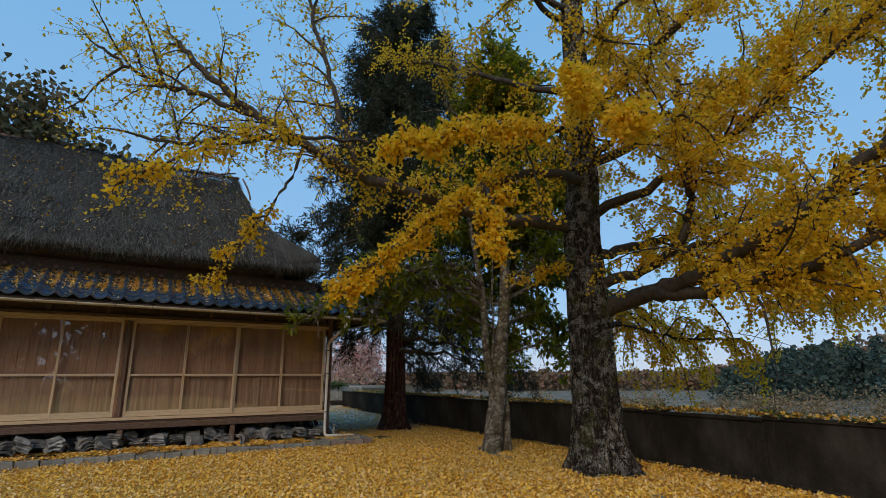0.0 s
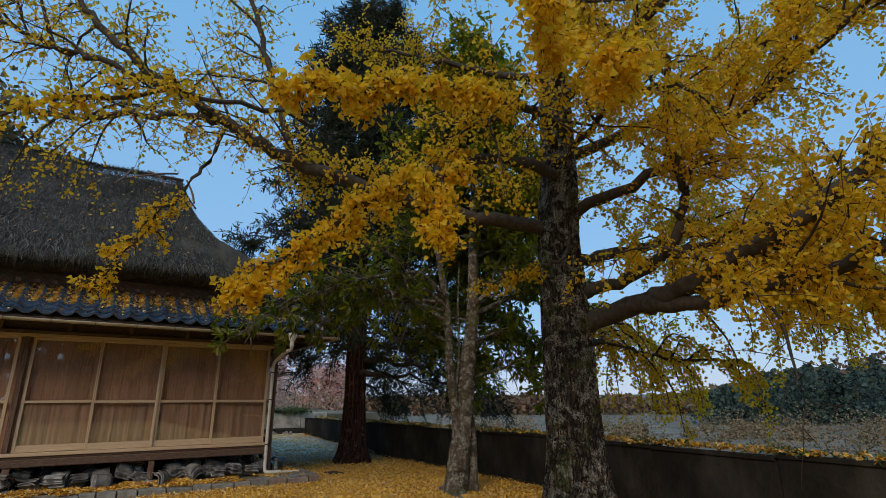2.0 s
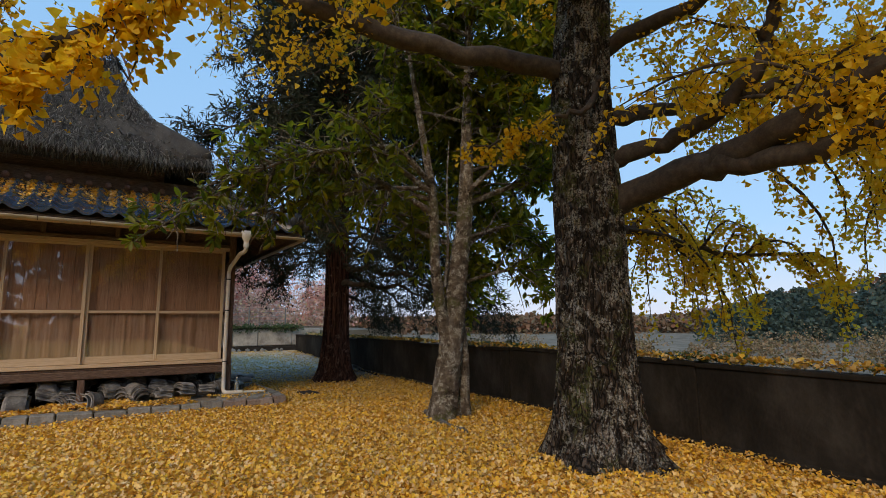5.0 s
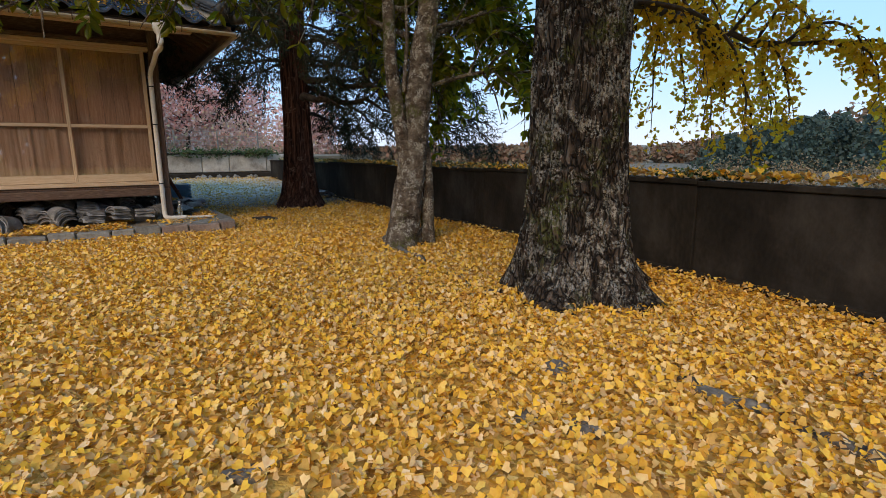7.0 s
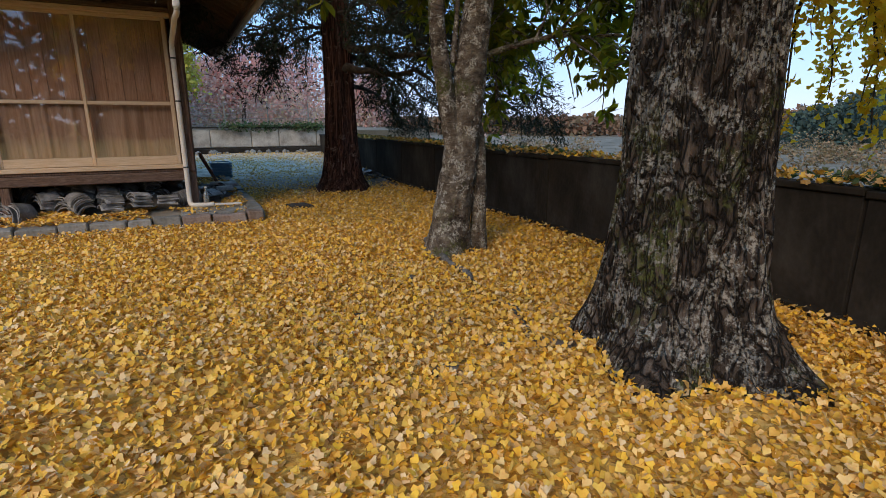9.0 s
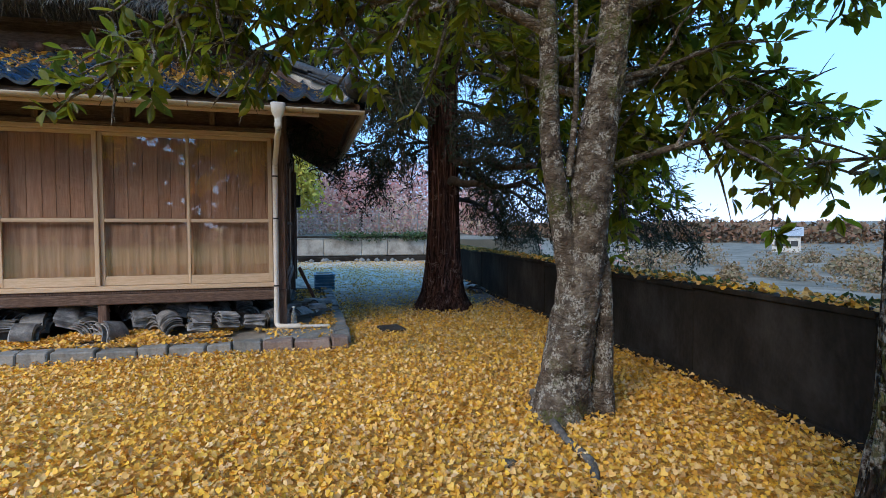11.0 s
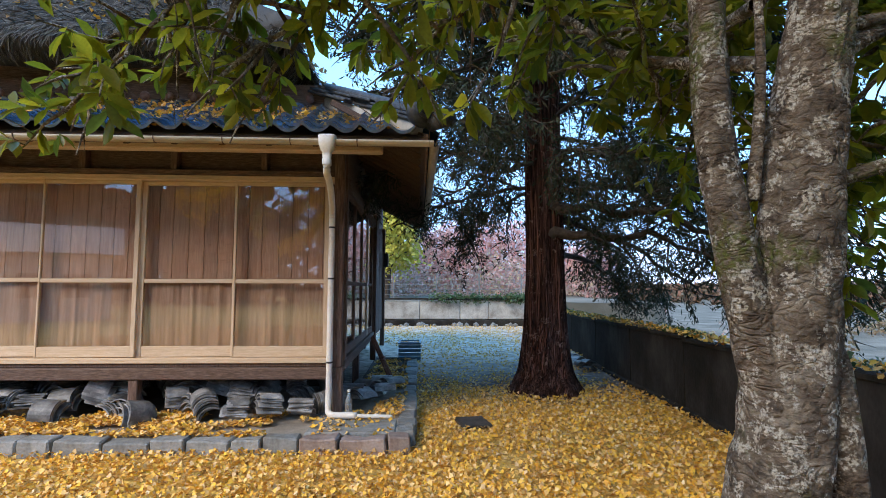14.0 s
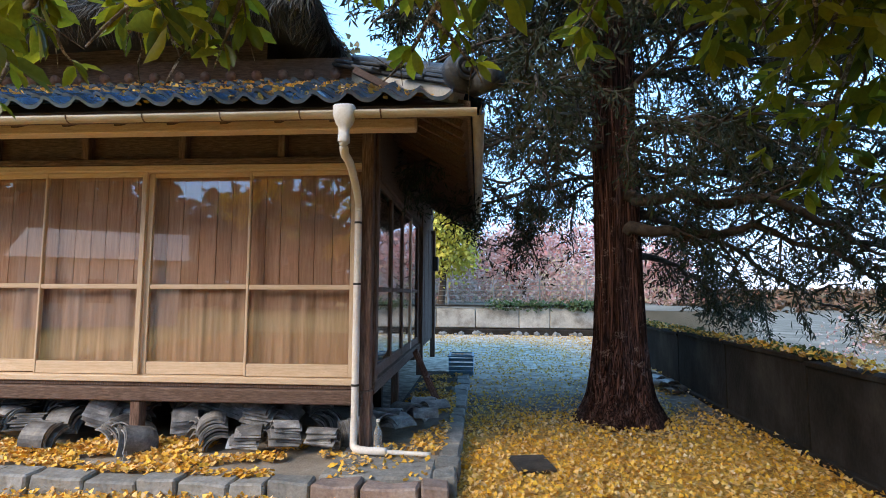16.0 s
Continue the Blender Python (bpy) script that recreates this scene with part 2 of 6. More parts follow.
def ground_material():
    """Leaf-stained earth in the yard, gravel behind the house, dry grass in the fields."""
    m = bpy.data.materials.new("ground_earth")
    m.use_nodes = True
    nt = m.node_tree
    n, l = nt.nodes, nt.links
    bsdf = n["Principled BSDF"]
    bsdf.inputs["Roughness"].default_value = 0.95
    co = n.new("ShaderNodeTexCoord")
    sep = n.new("ShaderNodeSeparateXYZ")
    l.new(co.outputs["Object"], sep.inputs[0])

    def noise_tex(scale, detail=6):
        t = n.new("ShaderNodeTexNoise")
        t.inputs["Scale"].default_value, t.inputs["Detail"].default_value = scale, detail
        l.new(co.outputs["Object"], t.inputs["Vector"])
        return t.outputs[0]

    def ramp(value, cols, lo=0.3, hi=0.7):
        r = n.new("ShaderNodeValToRGB")
        el = r.color_ramp.elements
        while len(el) < len(cols):
            el.new(0.5)
        for i, c in enumerate(cols):
            el[i].position, el[i].color = lo + (hi - lo) * i / (len(cols) - 1), (*c, 1)
        l.new(value, r.inputs[0])
        return r.outputs[0]

    def blend(axis, start, end, wobble, a, b):
        mad = n.new("ShaderNodeMath")
        mad.operation = "MULTIPLY_ADD"
        mad.inputs[1].default_value = wobble
        l.new(noise_tex(0.9), mad.inputs[0])
        l.new(sep.outputs[axis], mad.inputs[2])
        rng = n.new("ShaderNodeMapRange")
        rng.inputs["From Min"].default_value, rng.inputs["From Max"].default_value = start + wobble / 2, end + wobble / 2
        l.new(mad.outputs[0], rng.inputs["Value"])
        mx = n.new("ShaderNodeMix")
        mx.data_type = "RGBA"
        l.new(rng.outputs[0], mx.inputs["Factor"])
        l.new(a, mx.inputs["A"])
        l.new(b, mx.inputs["B"])
        return mx.outputs["Result"]

    vor = n.new("ShaderNodeTexVoronoi")
    vor.inputs["Scale"].default_value = 26
    l.new(co.outputs["Object"], vor.inputs["Vector"])
    litter = ramp(vor.outputs["Color"], [(0.34, 0.19, 0.05), (0.60, 0.36, 0.07), (0.74, 0.48, 0.14)], 0.1, 0.9)
    gravel = ramp(noise_tex(7, 14), [(0.26, 0.205, 0.15), (0.56, 0.46, 0.36), (0.84, 0.73, 0.60)])
    field = ramp(noise_tex(0.35, 10), [(0.075, 0.06, 0.035), (0.15, 0.118, 0.078), (0.23, 0.185, 0.13)])
    earth = ramp(noise_tex(9), [(0.05, 0.04, 0.032), (0.13, 0.105, 0.085), (0.30, 0.26, 0.22)])
    c = blend(1, 13.4, 14.8, 2.0, litter, earth)
    c = blend(1, 15.4, 18.0, 3.0, c, gravel)
    c = blend(1, 24.6, 25.6, 0.5, c, field)
    c = blend(0, 9.2, 10.0, 0.4, c, field)
    l.new(c, bsdf.inputs["Base Color"])
    b = n.new("ShaderNodeBump")
    b.inputs["Strength"].default_value, b.inputs["Distance"].default_value = 0.6, 0.02
    l.new(noise_tex(45), b.inputs["Height"])
    l.new(b.outputs[0], bsdf.inputs["Normal"])
    return m


# ---- builders ----
def part(name, bm, material, parent=None, label="", smooth=False):
    me = bpy.data.meshes.new(name)
    bm.normal_update()
    bm.to_mesh(me)
    bm.free()
    return put(name, me, material, parent, label, smooth)


def put(name, me, material, parent=None, label="", smooth=False):
    if material and not me.materials:
        me.materials.append(material)
    if smooth:
        me.polygons.foreach_set("use_smooth", [True] * len(me.polygons))
    ob = new(name, me)
    ob.parent = parent
    return tagged(ob, label)


def thing(name, label, category, at=(0, 0, 0), group="", kind=""):
    ob = new(name)
    ob.location = at
    ob.empty_display_size = 0.2
    return tagged(ob, label, category, group, kind)


def box(x0, x1, y0, y1, z0, z1, bevel=0.0, bm=None, m=None):
    bm = bm or bmesh.new()
    vs = [bm.verts.new(((x0, x1)[i & 1], (y0, y1)[i >> 1 & 1], (z0, z1)[i >> 2])) for i in range(8)]
    fs = [bm.faces.new([vs[i] for i in f]) for f in ((0, 2, 3, 1), (4, 5, 7, 6), (0, 1, 5, 4), (2, 6, 7, 3), (0, 4, 6, 2), (1, 3, 7, 5))]
    if bevel:
        es = {e for f in fs for e in f.edges}
        r = bmesh.ops.bevel(bm, geom=list(es), offset=bevel, segments=1, affect="EDGES")
    if m is not None:
        bmesh.ops.transform(bm, matrix=m, verts=bm.verts)
    return bm


def raw_mesh(name, verts, faces):
    """A mesh from numpy arrays: verts (n, 3), faces (k, sides)."""
    me = bpy.data.meshes.new(name)
    verts, faces = np.asarray(verts, dtype=np.float32), np.asarray(faces, dtype=np.int32)
    k, sides = faces.shape
    me.vertices.add(len(verts))
    me.vertices.foreach_set("co", verts.ravel())
    me.loops.add(k * sides)
    me.loops.foreach_set("vertex_index", faces.ravel())
    me.polygons.add(k)
    me.polygons.foreach_set("loop_start", np.arange(0, k * sides, sides, dtype=np.int32))
    me.update(calc_edges=True)
    return me


FAN = (np.array([(0, 0, 0), (-0.52, 0.62, 0.14), (-0.30, 0.95, 0.06), (0, 0.80, 0), (0.30, 0.95, 0.06), (0.52, 0.62, 0.14)]), [(0, 2, 1), (0, 3, 2), (0, 4, 3), (0, 5, 4)])
KITE = (np.array([(0, 0, 0), (-0.5, 0.75, 0.12), (0, 0.95, 0), (0.5, 0.75, 0.12)]), [(0, 2, 1), (0, 3, 2)])
LANCE = (np.array([(0, 0, 0), (-0.17, 0.40, 0.06), (-0.16, 0.72, 0.05), (0, 1, -0.06), (0.16, 0.72, 0.05), (0.17, 0.40, 0.06)]), [(0, 3, 2, 1), (0, 5, 4, 3)])
SPRAY = (np.array([(0, 0, 0), (-0.10, 0.5, 0.03), (0, 1, 0), (0.10, 0.5, 0.03)]), [(0, 2, 1), (0, 3, 2)])
BLADE = (np.array([(-0.03, 0, 0), (0.03, 0, 0), (0.0, 1, 0.0)]), [(0, 1, 2)])


def unit(a):
    return a / np.maximum(np.linalg.norm(a, axis=-1, keepdims=True), 1e-9)


def leaves(name, places, along, normal, sizes, template):
    """One mesh of leaves: long axis along, face towards normal."""
    tv, tf = template
    places, a, nrm = np.asarray(places), unit(np.asarray(along)), np.asarray(normal)
    nrm = unit(nrm - (nrm * a).sum(1, keepdims=True) * a)
    b = np.cross(a, nrm)
    s = np.asarray(sizes)[:, None, None]
    v = places[:, None, :] + s * (tv[None, :, 0:1] * b[:, None, :] + tv[None, :, 1:2] * a[:, None, :] + tv[None, :, 2:3] * nrm[:, None, :])
    f = np.asarray(tf)[None] + (np.arange(len(places)) * len(tv))[:, None, None]
    return raw_mesh(name, v.reshape(-1, 3), f.reshape(-1, len(tf[0])))


def smooth_path(points, per=6):
    """Catmull-Rom through the points."""
    p = np.array([points[0], *points, points[-1]], dtype=float)
    out = []
    for i in range(1, len(p) - 2):
        for u in np.linspace(0, 1, per, endpoint=False):
            a, b, c, d = p[i - 1], p[i], p[i + 1], p[i + 2]
            out.append(0.5 * (2 * b + (c - a) * u + (2 * a - 5 * b + 4 * c - d) * u * u + (3 * b - a - 3 * c + d) * u ** 3))
    out.append(p[-2])
    return np.array(out)


class Tubes:
    """Collects tapered tubes along paths into one mesh."""

    def __init__(self):
        self.v, self.f, self.count = [], [], 0

    def add(self, path, r0, r1, sides=6, wobble=0.0, taper=1.0):
        path = np.asarray(path)
        k = len(path)
        t = unit(np.gradient(path, axis=0))
        ref = np.where(np.abs(t[:, 2:3]) > 0.9, np.array([[1.0, 0, 0]]), np.array([[0, 0, 1.0]]))
        u = unit(np.cross(t, ref))
        w = np.cross(t, u)
        r = r0 + (r1 - r0) * np.linspace(0, 1, k) ** taper
        if wobble:
            r = r * (1 + wobble * np.random.uniform(-1, 1, k))
        a = np.linspace(0, 2 * math.pi, sides, endpoint=False)
        ring = path[:, None, :] + r[:, None, None] * (np.cos(a)[None, :, None] * u[:, None, :] + np.sin(a)[None, :, None] * w[:, None, :])
        self.v.append(ring.reshape(-1, 3))
        i, j = np.meshgrid(np.arange(k - 1), np.arange(sides), indexing="ij")
        q = np.stack([i * sides + j, i * sides + (j + 1) % sides, (i + 1) * sides + (j + 1) % sides, (i + 1) * sides + j], -1).reshape(-1, 4)
        self.f.append(q + self.count)
        self.count += k * sides

    def mesh(self, name):
        return raw_mesh(name, np.concatenate(self.v), np.concatenate(self.f))


def tube_part(name, points, radius, material, parent, label="", sides=10, per=4, end=None):
    t = Tubes()
    t.add(smooth_path(points, per), radius, end if end is not None else radius, sides)
    me = t.mesh(name)
    bm = bmesh.new()
    bm.from_mesh(me)
    bm.verts.ensure_lookup_table()
    n = len(bm.verts)
    bm.faces.new(list(reversed(bm.verts[:sides])))
    bm.faces.new(bm.verts[n - sides:])
    return part(name, bm, material, parent, label, True)


def trunk_mesh(name, centres, radius, rings, sides, relief, flare):
    """A trunk with ridged bark and a flared, lobed foot. radius(z), flare(angle, z) in metres."""
    path = smooth_path(centres, max(2, rings // (len(centres) - 1)))
    k = len(path)
    v = np.zeros((k, sides, 3))
    for i, p in enumerate(path):
        z = p[2]
        for j in range(sides):
            a = 2 * math.pi * j / sides
            c, s = math.cos(a), math.sin(a)
            rr = radius(z) + flare(a, z) + relief(c, s, z)
            v[i, j] = (p[0] + rr * c, p[1] + rr * s, z)
    i, j = np.meshgrid(np.arange(k - 1), np.arange(sides), indexing="ij")
    q = np.stack([i * sides + j, i * sides + (j + 1) % sides, (i + 1) * sides + (j + 1) % sides, (i + 1) * sides + j], -1).reshape(-1, 4)
    return raw_mesh(name, v.reshape(-1, 3), q)


def random_dirs(n):
    return unit(np.random.normal(size=(n, 3)))


def grow(limbs, tubes, spacing, length, droop, twig_len, twig_gap, spread=0.8, start=0.25, twig_sides=3, twig_share=1.0):
    """Branches off the limbs and twigs off the branches; returns points along the outer wood with their directions."""
    pts, dirs = [], []
    for path in limbs:
        seg = np.linalg.norm(np.diff(path, axis=0), axis=1)
        s = np.concatenate([[0], np.cumsum(seg)])
        total = s[-1]
        pos = total * start
        while pos < total:
            i = min(np.searchsorted(s, pos), len(path) - 1)
            base = path[i]
            tan = unit(path[i] - path[max(i - 1, 0)])
            d = unit(tan * 0.7 + random_dirs(1)[0] * spread + np.array([0, 0, 0.1]))
            ln = random.uniform(*length) * (1.15 - 0.5 * pos / total)
            n = 7
            br = [base]
            dd = d.copy()
            for k in range(n):
                dd = unit(dd + np.array([0, 0, -droop * (k / n)]) + np.random.normal(size=3) * 0.13)
                br.append(br[-1] + dd * ln / n)
            br = np.array(br)
            tubes.add(br, 0.016 + 0.006 * ln, 0.004, 4)
            for k in range(1, n + 1):
                pts.append(br[k]), dirs.append(br[k] - br[k - 1])
                for _ in range(twig_gap):
                    tdir = unit(unit(br[k] - br[k - 1]) * 0.6 + random_dirs(1)[0] * 0.9 + np.array([0, 0, -droop * 0.5]))
                    tl = random.uniform(*twig_len)
                    tw = [br[k] + (br[k - 1] - br[k]) * random.random()]
                    for _ in range(3):
                        tdir = unit(tdir + np.array([0, 0, -droop * 0.35]) + np.random.normal(size=3) * 0.12)
                        tw.append(tw[-1] + tdir * tl / 3)
                    tw = np.array(tw)
                    if random.random() < twig_share:
                        tubes.add(tw, 0.006, 0.002, twig_sides)
                    for u in np.arange(0.15, 1.0, 0.06 / tl):
                        q = u * 3
                        a = min(int(q), 2)
                        pts.append(tw[a] + (tw[a + 1] - tw[a]) * (q - a)), dirs.append(tdir)
            pos += spacing * random.uniform(0.6, 1.4)
    return np.array(pts), np.array(dirs)


# ---- ground ----
def wall_x(y):
    """The boundary wall's inner face in plan."""
    return float(np.interp(y, [-14, 3, 9, 24], [7.0, 7.9, 8.5, 9.1]))


def ground_z(x, y):
    inside = x < wall_x(y) + 0.25
    if inside and y < 24.4:
        return 0.02 * noise.noise((x * 0.7, y * 0.7, 0)) + (0.012 * noise.noise((x * 3, y * 3, 5)) if y < 14 else 0) + max(0, y - 15) * 0.03
    if inside or (y > 24.4 and x < 14):
        return 1.05 + 0.012 * max(0, y - 26) + 0.1 * noise.noise((x * 0.3, y * 0.3, 2))
    far = math.hypot(x - 7, y)
    rise = max(0, far - 160) * 0.012
    return -0.25 - 0.05 * min(far, 46) + rise + 0.25 * noise.noise((x * 0.08, y * 0.08, 3))


def build_ground():
    def steps(lo, hi, fine, far):
        c = list(np.arange(lo, hi + 1e-6, fine))
        d, a, b = fine, lo, hi
        while b < far:
            d *= 1.25
            a, b = a - d, b + d
            c = [a, *c, b]
        return c
    xs, ys = steps(-8, 12, 0.25, 2500), steps(-6, 26.5, 0.25, 2500)
    v = [(x, y, ground_z(x, y)) for y in ys for x in xs]
    w = len(xs)
    f = [(j * w + i, j * w + i + 1, (j + 1) * w + i + 1, (j + 1) * w + i) for j in range(len(ys) - 1) for i in range(w - 1)]
    tagged(put("ground", raw_mesh("ground", v, f), ground_material(), smooth=True), "leaf-strewn yard earth running into gravel and dry fields", "ground", kind="structure")


build_ground()


# ---- boundary wall: concrete panels between posts, leaf litter on the cap ----
def build_boundary_wall():
    base = thing("wall_east", "low dark stained concrete boundary wall with leaf litter on top", "wall", kind="structure")
    y = -12.0
    while y < 23.6:
        y1 = min(y + 1.8, 23.6)
        xa, xb = wall_x(y), wall_x(y1)
        ang = math.atan2(xb - xa, y1 - y)
        ln = math.hypot(xb - xa, y1 - y)
        m = Matrix.Translation((xa, y, 0)) @ Matrix.Rotation(-ang, 4, "Z")
        top = 0.93 + 0.02 * math.sin(y)
        ob = part("panel", box(0, 0.14, 0.012, ln - 0.012, -0.6, top - 0.05, 0.006), m_concrete, base)
        ob.matrix_basis = m
        ob = part("footing", box(-0.07, 0.02, 0, ln, -0.3, 0.07, 0.01), m_concrete, base)
        ob.matrix_basis = m
        ob = part("cap", box(-0.025, 0.17, 0.004, ln - 0.004, top - 0.05, top, 0.008), m_concrete, base)
        ob.matrix_basis = m
        ob = part("post", box(0.015, 0.18, ln - 0.06, ln + 0.06, -0.6, top - 0.052, 0.006), m_concrete, base)
        ob.matrix_basis = m
        y = y1


build_boundary_wall()


# ---- retaining wall behind the house ----
def build_back_wall():
    base = thing("wall_north", "pale weathered concrete block retaining wall behind the yard", "wall", kind="structure")
    x = -9.0
    i = 0
    while x < 9.3:
        w = 1.2 + 0.25 * math.sin(i * 2.3)
        part("panel", box(x + 0.01, x + w - 0.01, 24.2, 24.5, 0.48, 1.12 + 0.02 * math.sin(i), 0.02), m_backwall, base)
        x += w
        i += 1
    part("coping", box(-9, 9.3, 24.14, 24.5, 1.14, 1.2, 0.015), m_concrete, base)
    part("plinth", box(-9, 9.3, 24.1, 24.5, 0.0, 0.46, 0.03), m_concrete, base)
    for k in range(46):
        px = random.uniform(-2, 9)
        s = random.uniform(0.06, 0.13)
        bm = bmesh.new()
        bmesh.ops.create_icosphere(bm, subdivisions=1, radius=s)
        for vv in bm.verts:
            vv.co *= random.uniform(0.7, 1.2)
        bmesh.ops.transform(bm, matrix=Matrix.Translation((px, 24.02 - random.uniform(0, 0.2), 0.3)), verts=bm.verts)
        part("stone", bm, m_kerb, base)


build_back_wall()

# ---- the farmhouse ----
FRONT, RIGHT, LEFT = 12.65, 4.45, -7.8
house = thing("farmhouse", "old thatched farmhouse with glazed sliding doors and tiled lean-to eaves", "house", (0, 0, 0))


def shear(x):
    """How far the tops of the old frames lean over, to the west."""
    return 0.03 if x < 1 else 0.015


def lean(x, z0=0.76, height=1.95):
    m = Matrix.Identity(4)
    m[0][2] = -shear(x) / height
    return Matrix.Translation((x, FRONT, z0)) @ m


def glass_door(x0, x1, y, thick_left, thick_right, m_lean):
    """A sliding door with two panes."""
    w, h = x1 - x0, 1.94
    door = part("sliding_door", box(0, thick_left, 0, 0.035, 0, h, 0.004), m_newwood, house, "pale wooden sliding door with two glass panes")
    door.matrix_basis = m_lean @ Matrix.Translation((0, y, 0))
    part("stile", box(w - thick_right, w, 0, 0.035, 0, h, 0.004), m_newwood, door)
    part("rail", box(thick_left, w - thick_right, 0.004, 0.032, 0, 0.115, 0.004), m_railwood, door)
    part("rail", box(thick_left, w - thick_right, 0.004, 0.032, 0.805, 0.85, 0.004), m_railwood, door)
    part("rail", box(thick_left, w - thick_right, 0.004, 0.032, h - 0.045, h, 0.004), m_railwood, door)
    for z0, z1 in ((0.115, 0.805), (0.85, h - 0.045)):
        p = part("pane", box(thick_left, w - thick_right, 0.017, 0.021, z0, z1), m_glass, door, "clear window glass")
        p.visible_shadow = False


def build_front():
    doors = [(-7.5, -6.5), (-6.5, -5.5), (-5.4, -4.35), (-4.35, -3.3), (-3.05, -2.0), (-2.0, -1.0), (-1.0, 0.03), (0.20, 1.245), (1.245, 2.295), (2.295, 3.325), (3.325, 4.365)]
    for i, (a, b) in enumerate(doors):
        thick = i % 2 == 0
        glass_door(a, b, 0.0 if thick else 0.04, 0.022 if thick else 0.05, 0.05 if thick else 0.022, lean(a))
    part("threshold", box(LEFT, RIGHT - 0.03, FRONT - 0.05, FRONT + 0.1, 0.70, 0.757, 0.006), m_railwood, house)
    part("threshold", box(LEFT, RIGHT - 0.03, FRONT - 0.02, FRONT + 0.1, 0.66, 0.698, 0.006), m_postwood, house)
    part("sill_beam", box(LEFT, RIGHT + 0.02, FRONT - 0.08, FRONT + 0.06, 0.53, 0.657, 0.012), m_oldwood, house)
    part("lintel", box(LEFT, RIGHT - 0.03, FRONT - 0.045, FRONT + 0.1, 2.703, 2.76, 0.006), m_railwood, house)
    part("lintel", box(LEFT, RIGHT - 0.03, FRONT - 0.06, FRONT + 0.1, 2.765, 2.82, 0.006), m_oldwood, house)
    part("transom_board", box(LEFT, RIGHT - 0.02, FRONT + 0.05, FRONT + 0.08, 2.822, 3.1), m_oldwood, house)
    for x in np.arange(-7.2, 4.3, 0.985):
        part("strut", box(x - 0.035, x + 0.035, FRONT - 0.05, FRONT + 0.048, 2.822, 3.05, 0.005), m_postwood, house)
    part("eave_beam", box(LEFT - 0.3, 4.98, 12.13, 12.27, 2.93, 3.045, 0.01), m_railwood, house, "long pale brown beam under the eaves")
    # boards of the shutters behind the glass
    x = LEFT + 0.1
    while x < RIGHT - 0.1:
        w = random.uniform(0.145, 0.19)
        part("shutter_board", box(x, min(x + w - 0.004, RIGHT - 0.08), FRONT + 0.14 + random.uniform(0, 0.004), FRONT + 0.16, 0.70, 2.76, 0.003), m_board, house)
        x += w
    # brown curtains hanging behind the lower panes
    for a, b in doors[3:]:
        n = 60
        ph = random.uniform(0, 9)
        v, f = [], []
        for j, z in enumerate((0.80 + 0.03, 1.2, 1.6)):
            for i in range(n + 1):
                x = a + 0.03 + (b - a - 0.06) * i / n
                wave = 0.022 * noise.noise((x * 11, ph, j * 0.25)) + 0.012 * noise.noise((x * 31, ph, j * 0.4))
                v.append((x, FRONT + 0.105 + wave, z + (0.012 * math.sin(x * 60 + ph) if j == 0 else 0)))
        for j in range(2):
            for i in range(n):
                k = j * (n + 1) + i
                f.append((k, k + 1, k + n + 2, k + n + 1))
        put("curtain", raw_mesh("curtain", v, f), m_curtain, house, "brown curtain in folds behind the glass", True)
    part("inner_wall", box(LEFT, RIGHT - 0.06, FRONT + 0.18, FRONT + 0.26, 0.6, 3.9), m_oldwood, house)
    # posts on foot stones
    for x in (-6.5, -3.25, -1.95, 0.2, 2.33):
        part("floor_post", box(x - 0.05, x + 0.05, FRONT - 0.06, FRONT + 0.04, 0.19, 0.528, 0.008), m_postwood, house)
        part("foot_stone", box(x - 0.12, x + 0.12, FRONT - 0.14, FRONT + 0.12, 0.06, 0.188, 0.025), m_kerb, house)
    p = part("door_post", box(-0.045, 0.035, -0.02, 0.08, 0, 1.94, 0.006), m_postwood, house)
    p.matrix_basis = lean(0.125)
    part("corner_post", box(RIGHT - 0.03, RIGHT + 0.08, FRONT - 0.06, FRONT + 0.05, 0.66, 3.2, 0.008), m_postwood, house)
    part("corner_post", box(RIGHT - 0.01, RIGHT + 0.09, FRONT - 0.05, FRONT + 0.05, 0.16, 0.656, 0.008), m_postwood, house)
    part("corner_post", box(RIGHT + 0.02, RIGHT + 0.1, FRONT + 0.09, FRONT + 0.2, 0.66, 3.1, 0.008), m_postwood, house)
    part("foot_stone", box(RIGHT - 0.14, RIGHT + 0.3, FRONT - 0.22, FRONT + 0.16, 0.05, 0.158, 0.03), m_kerb, house)


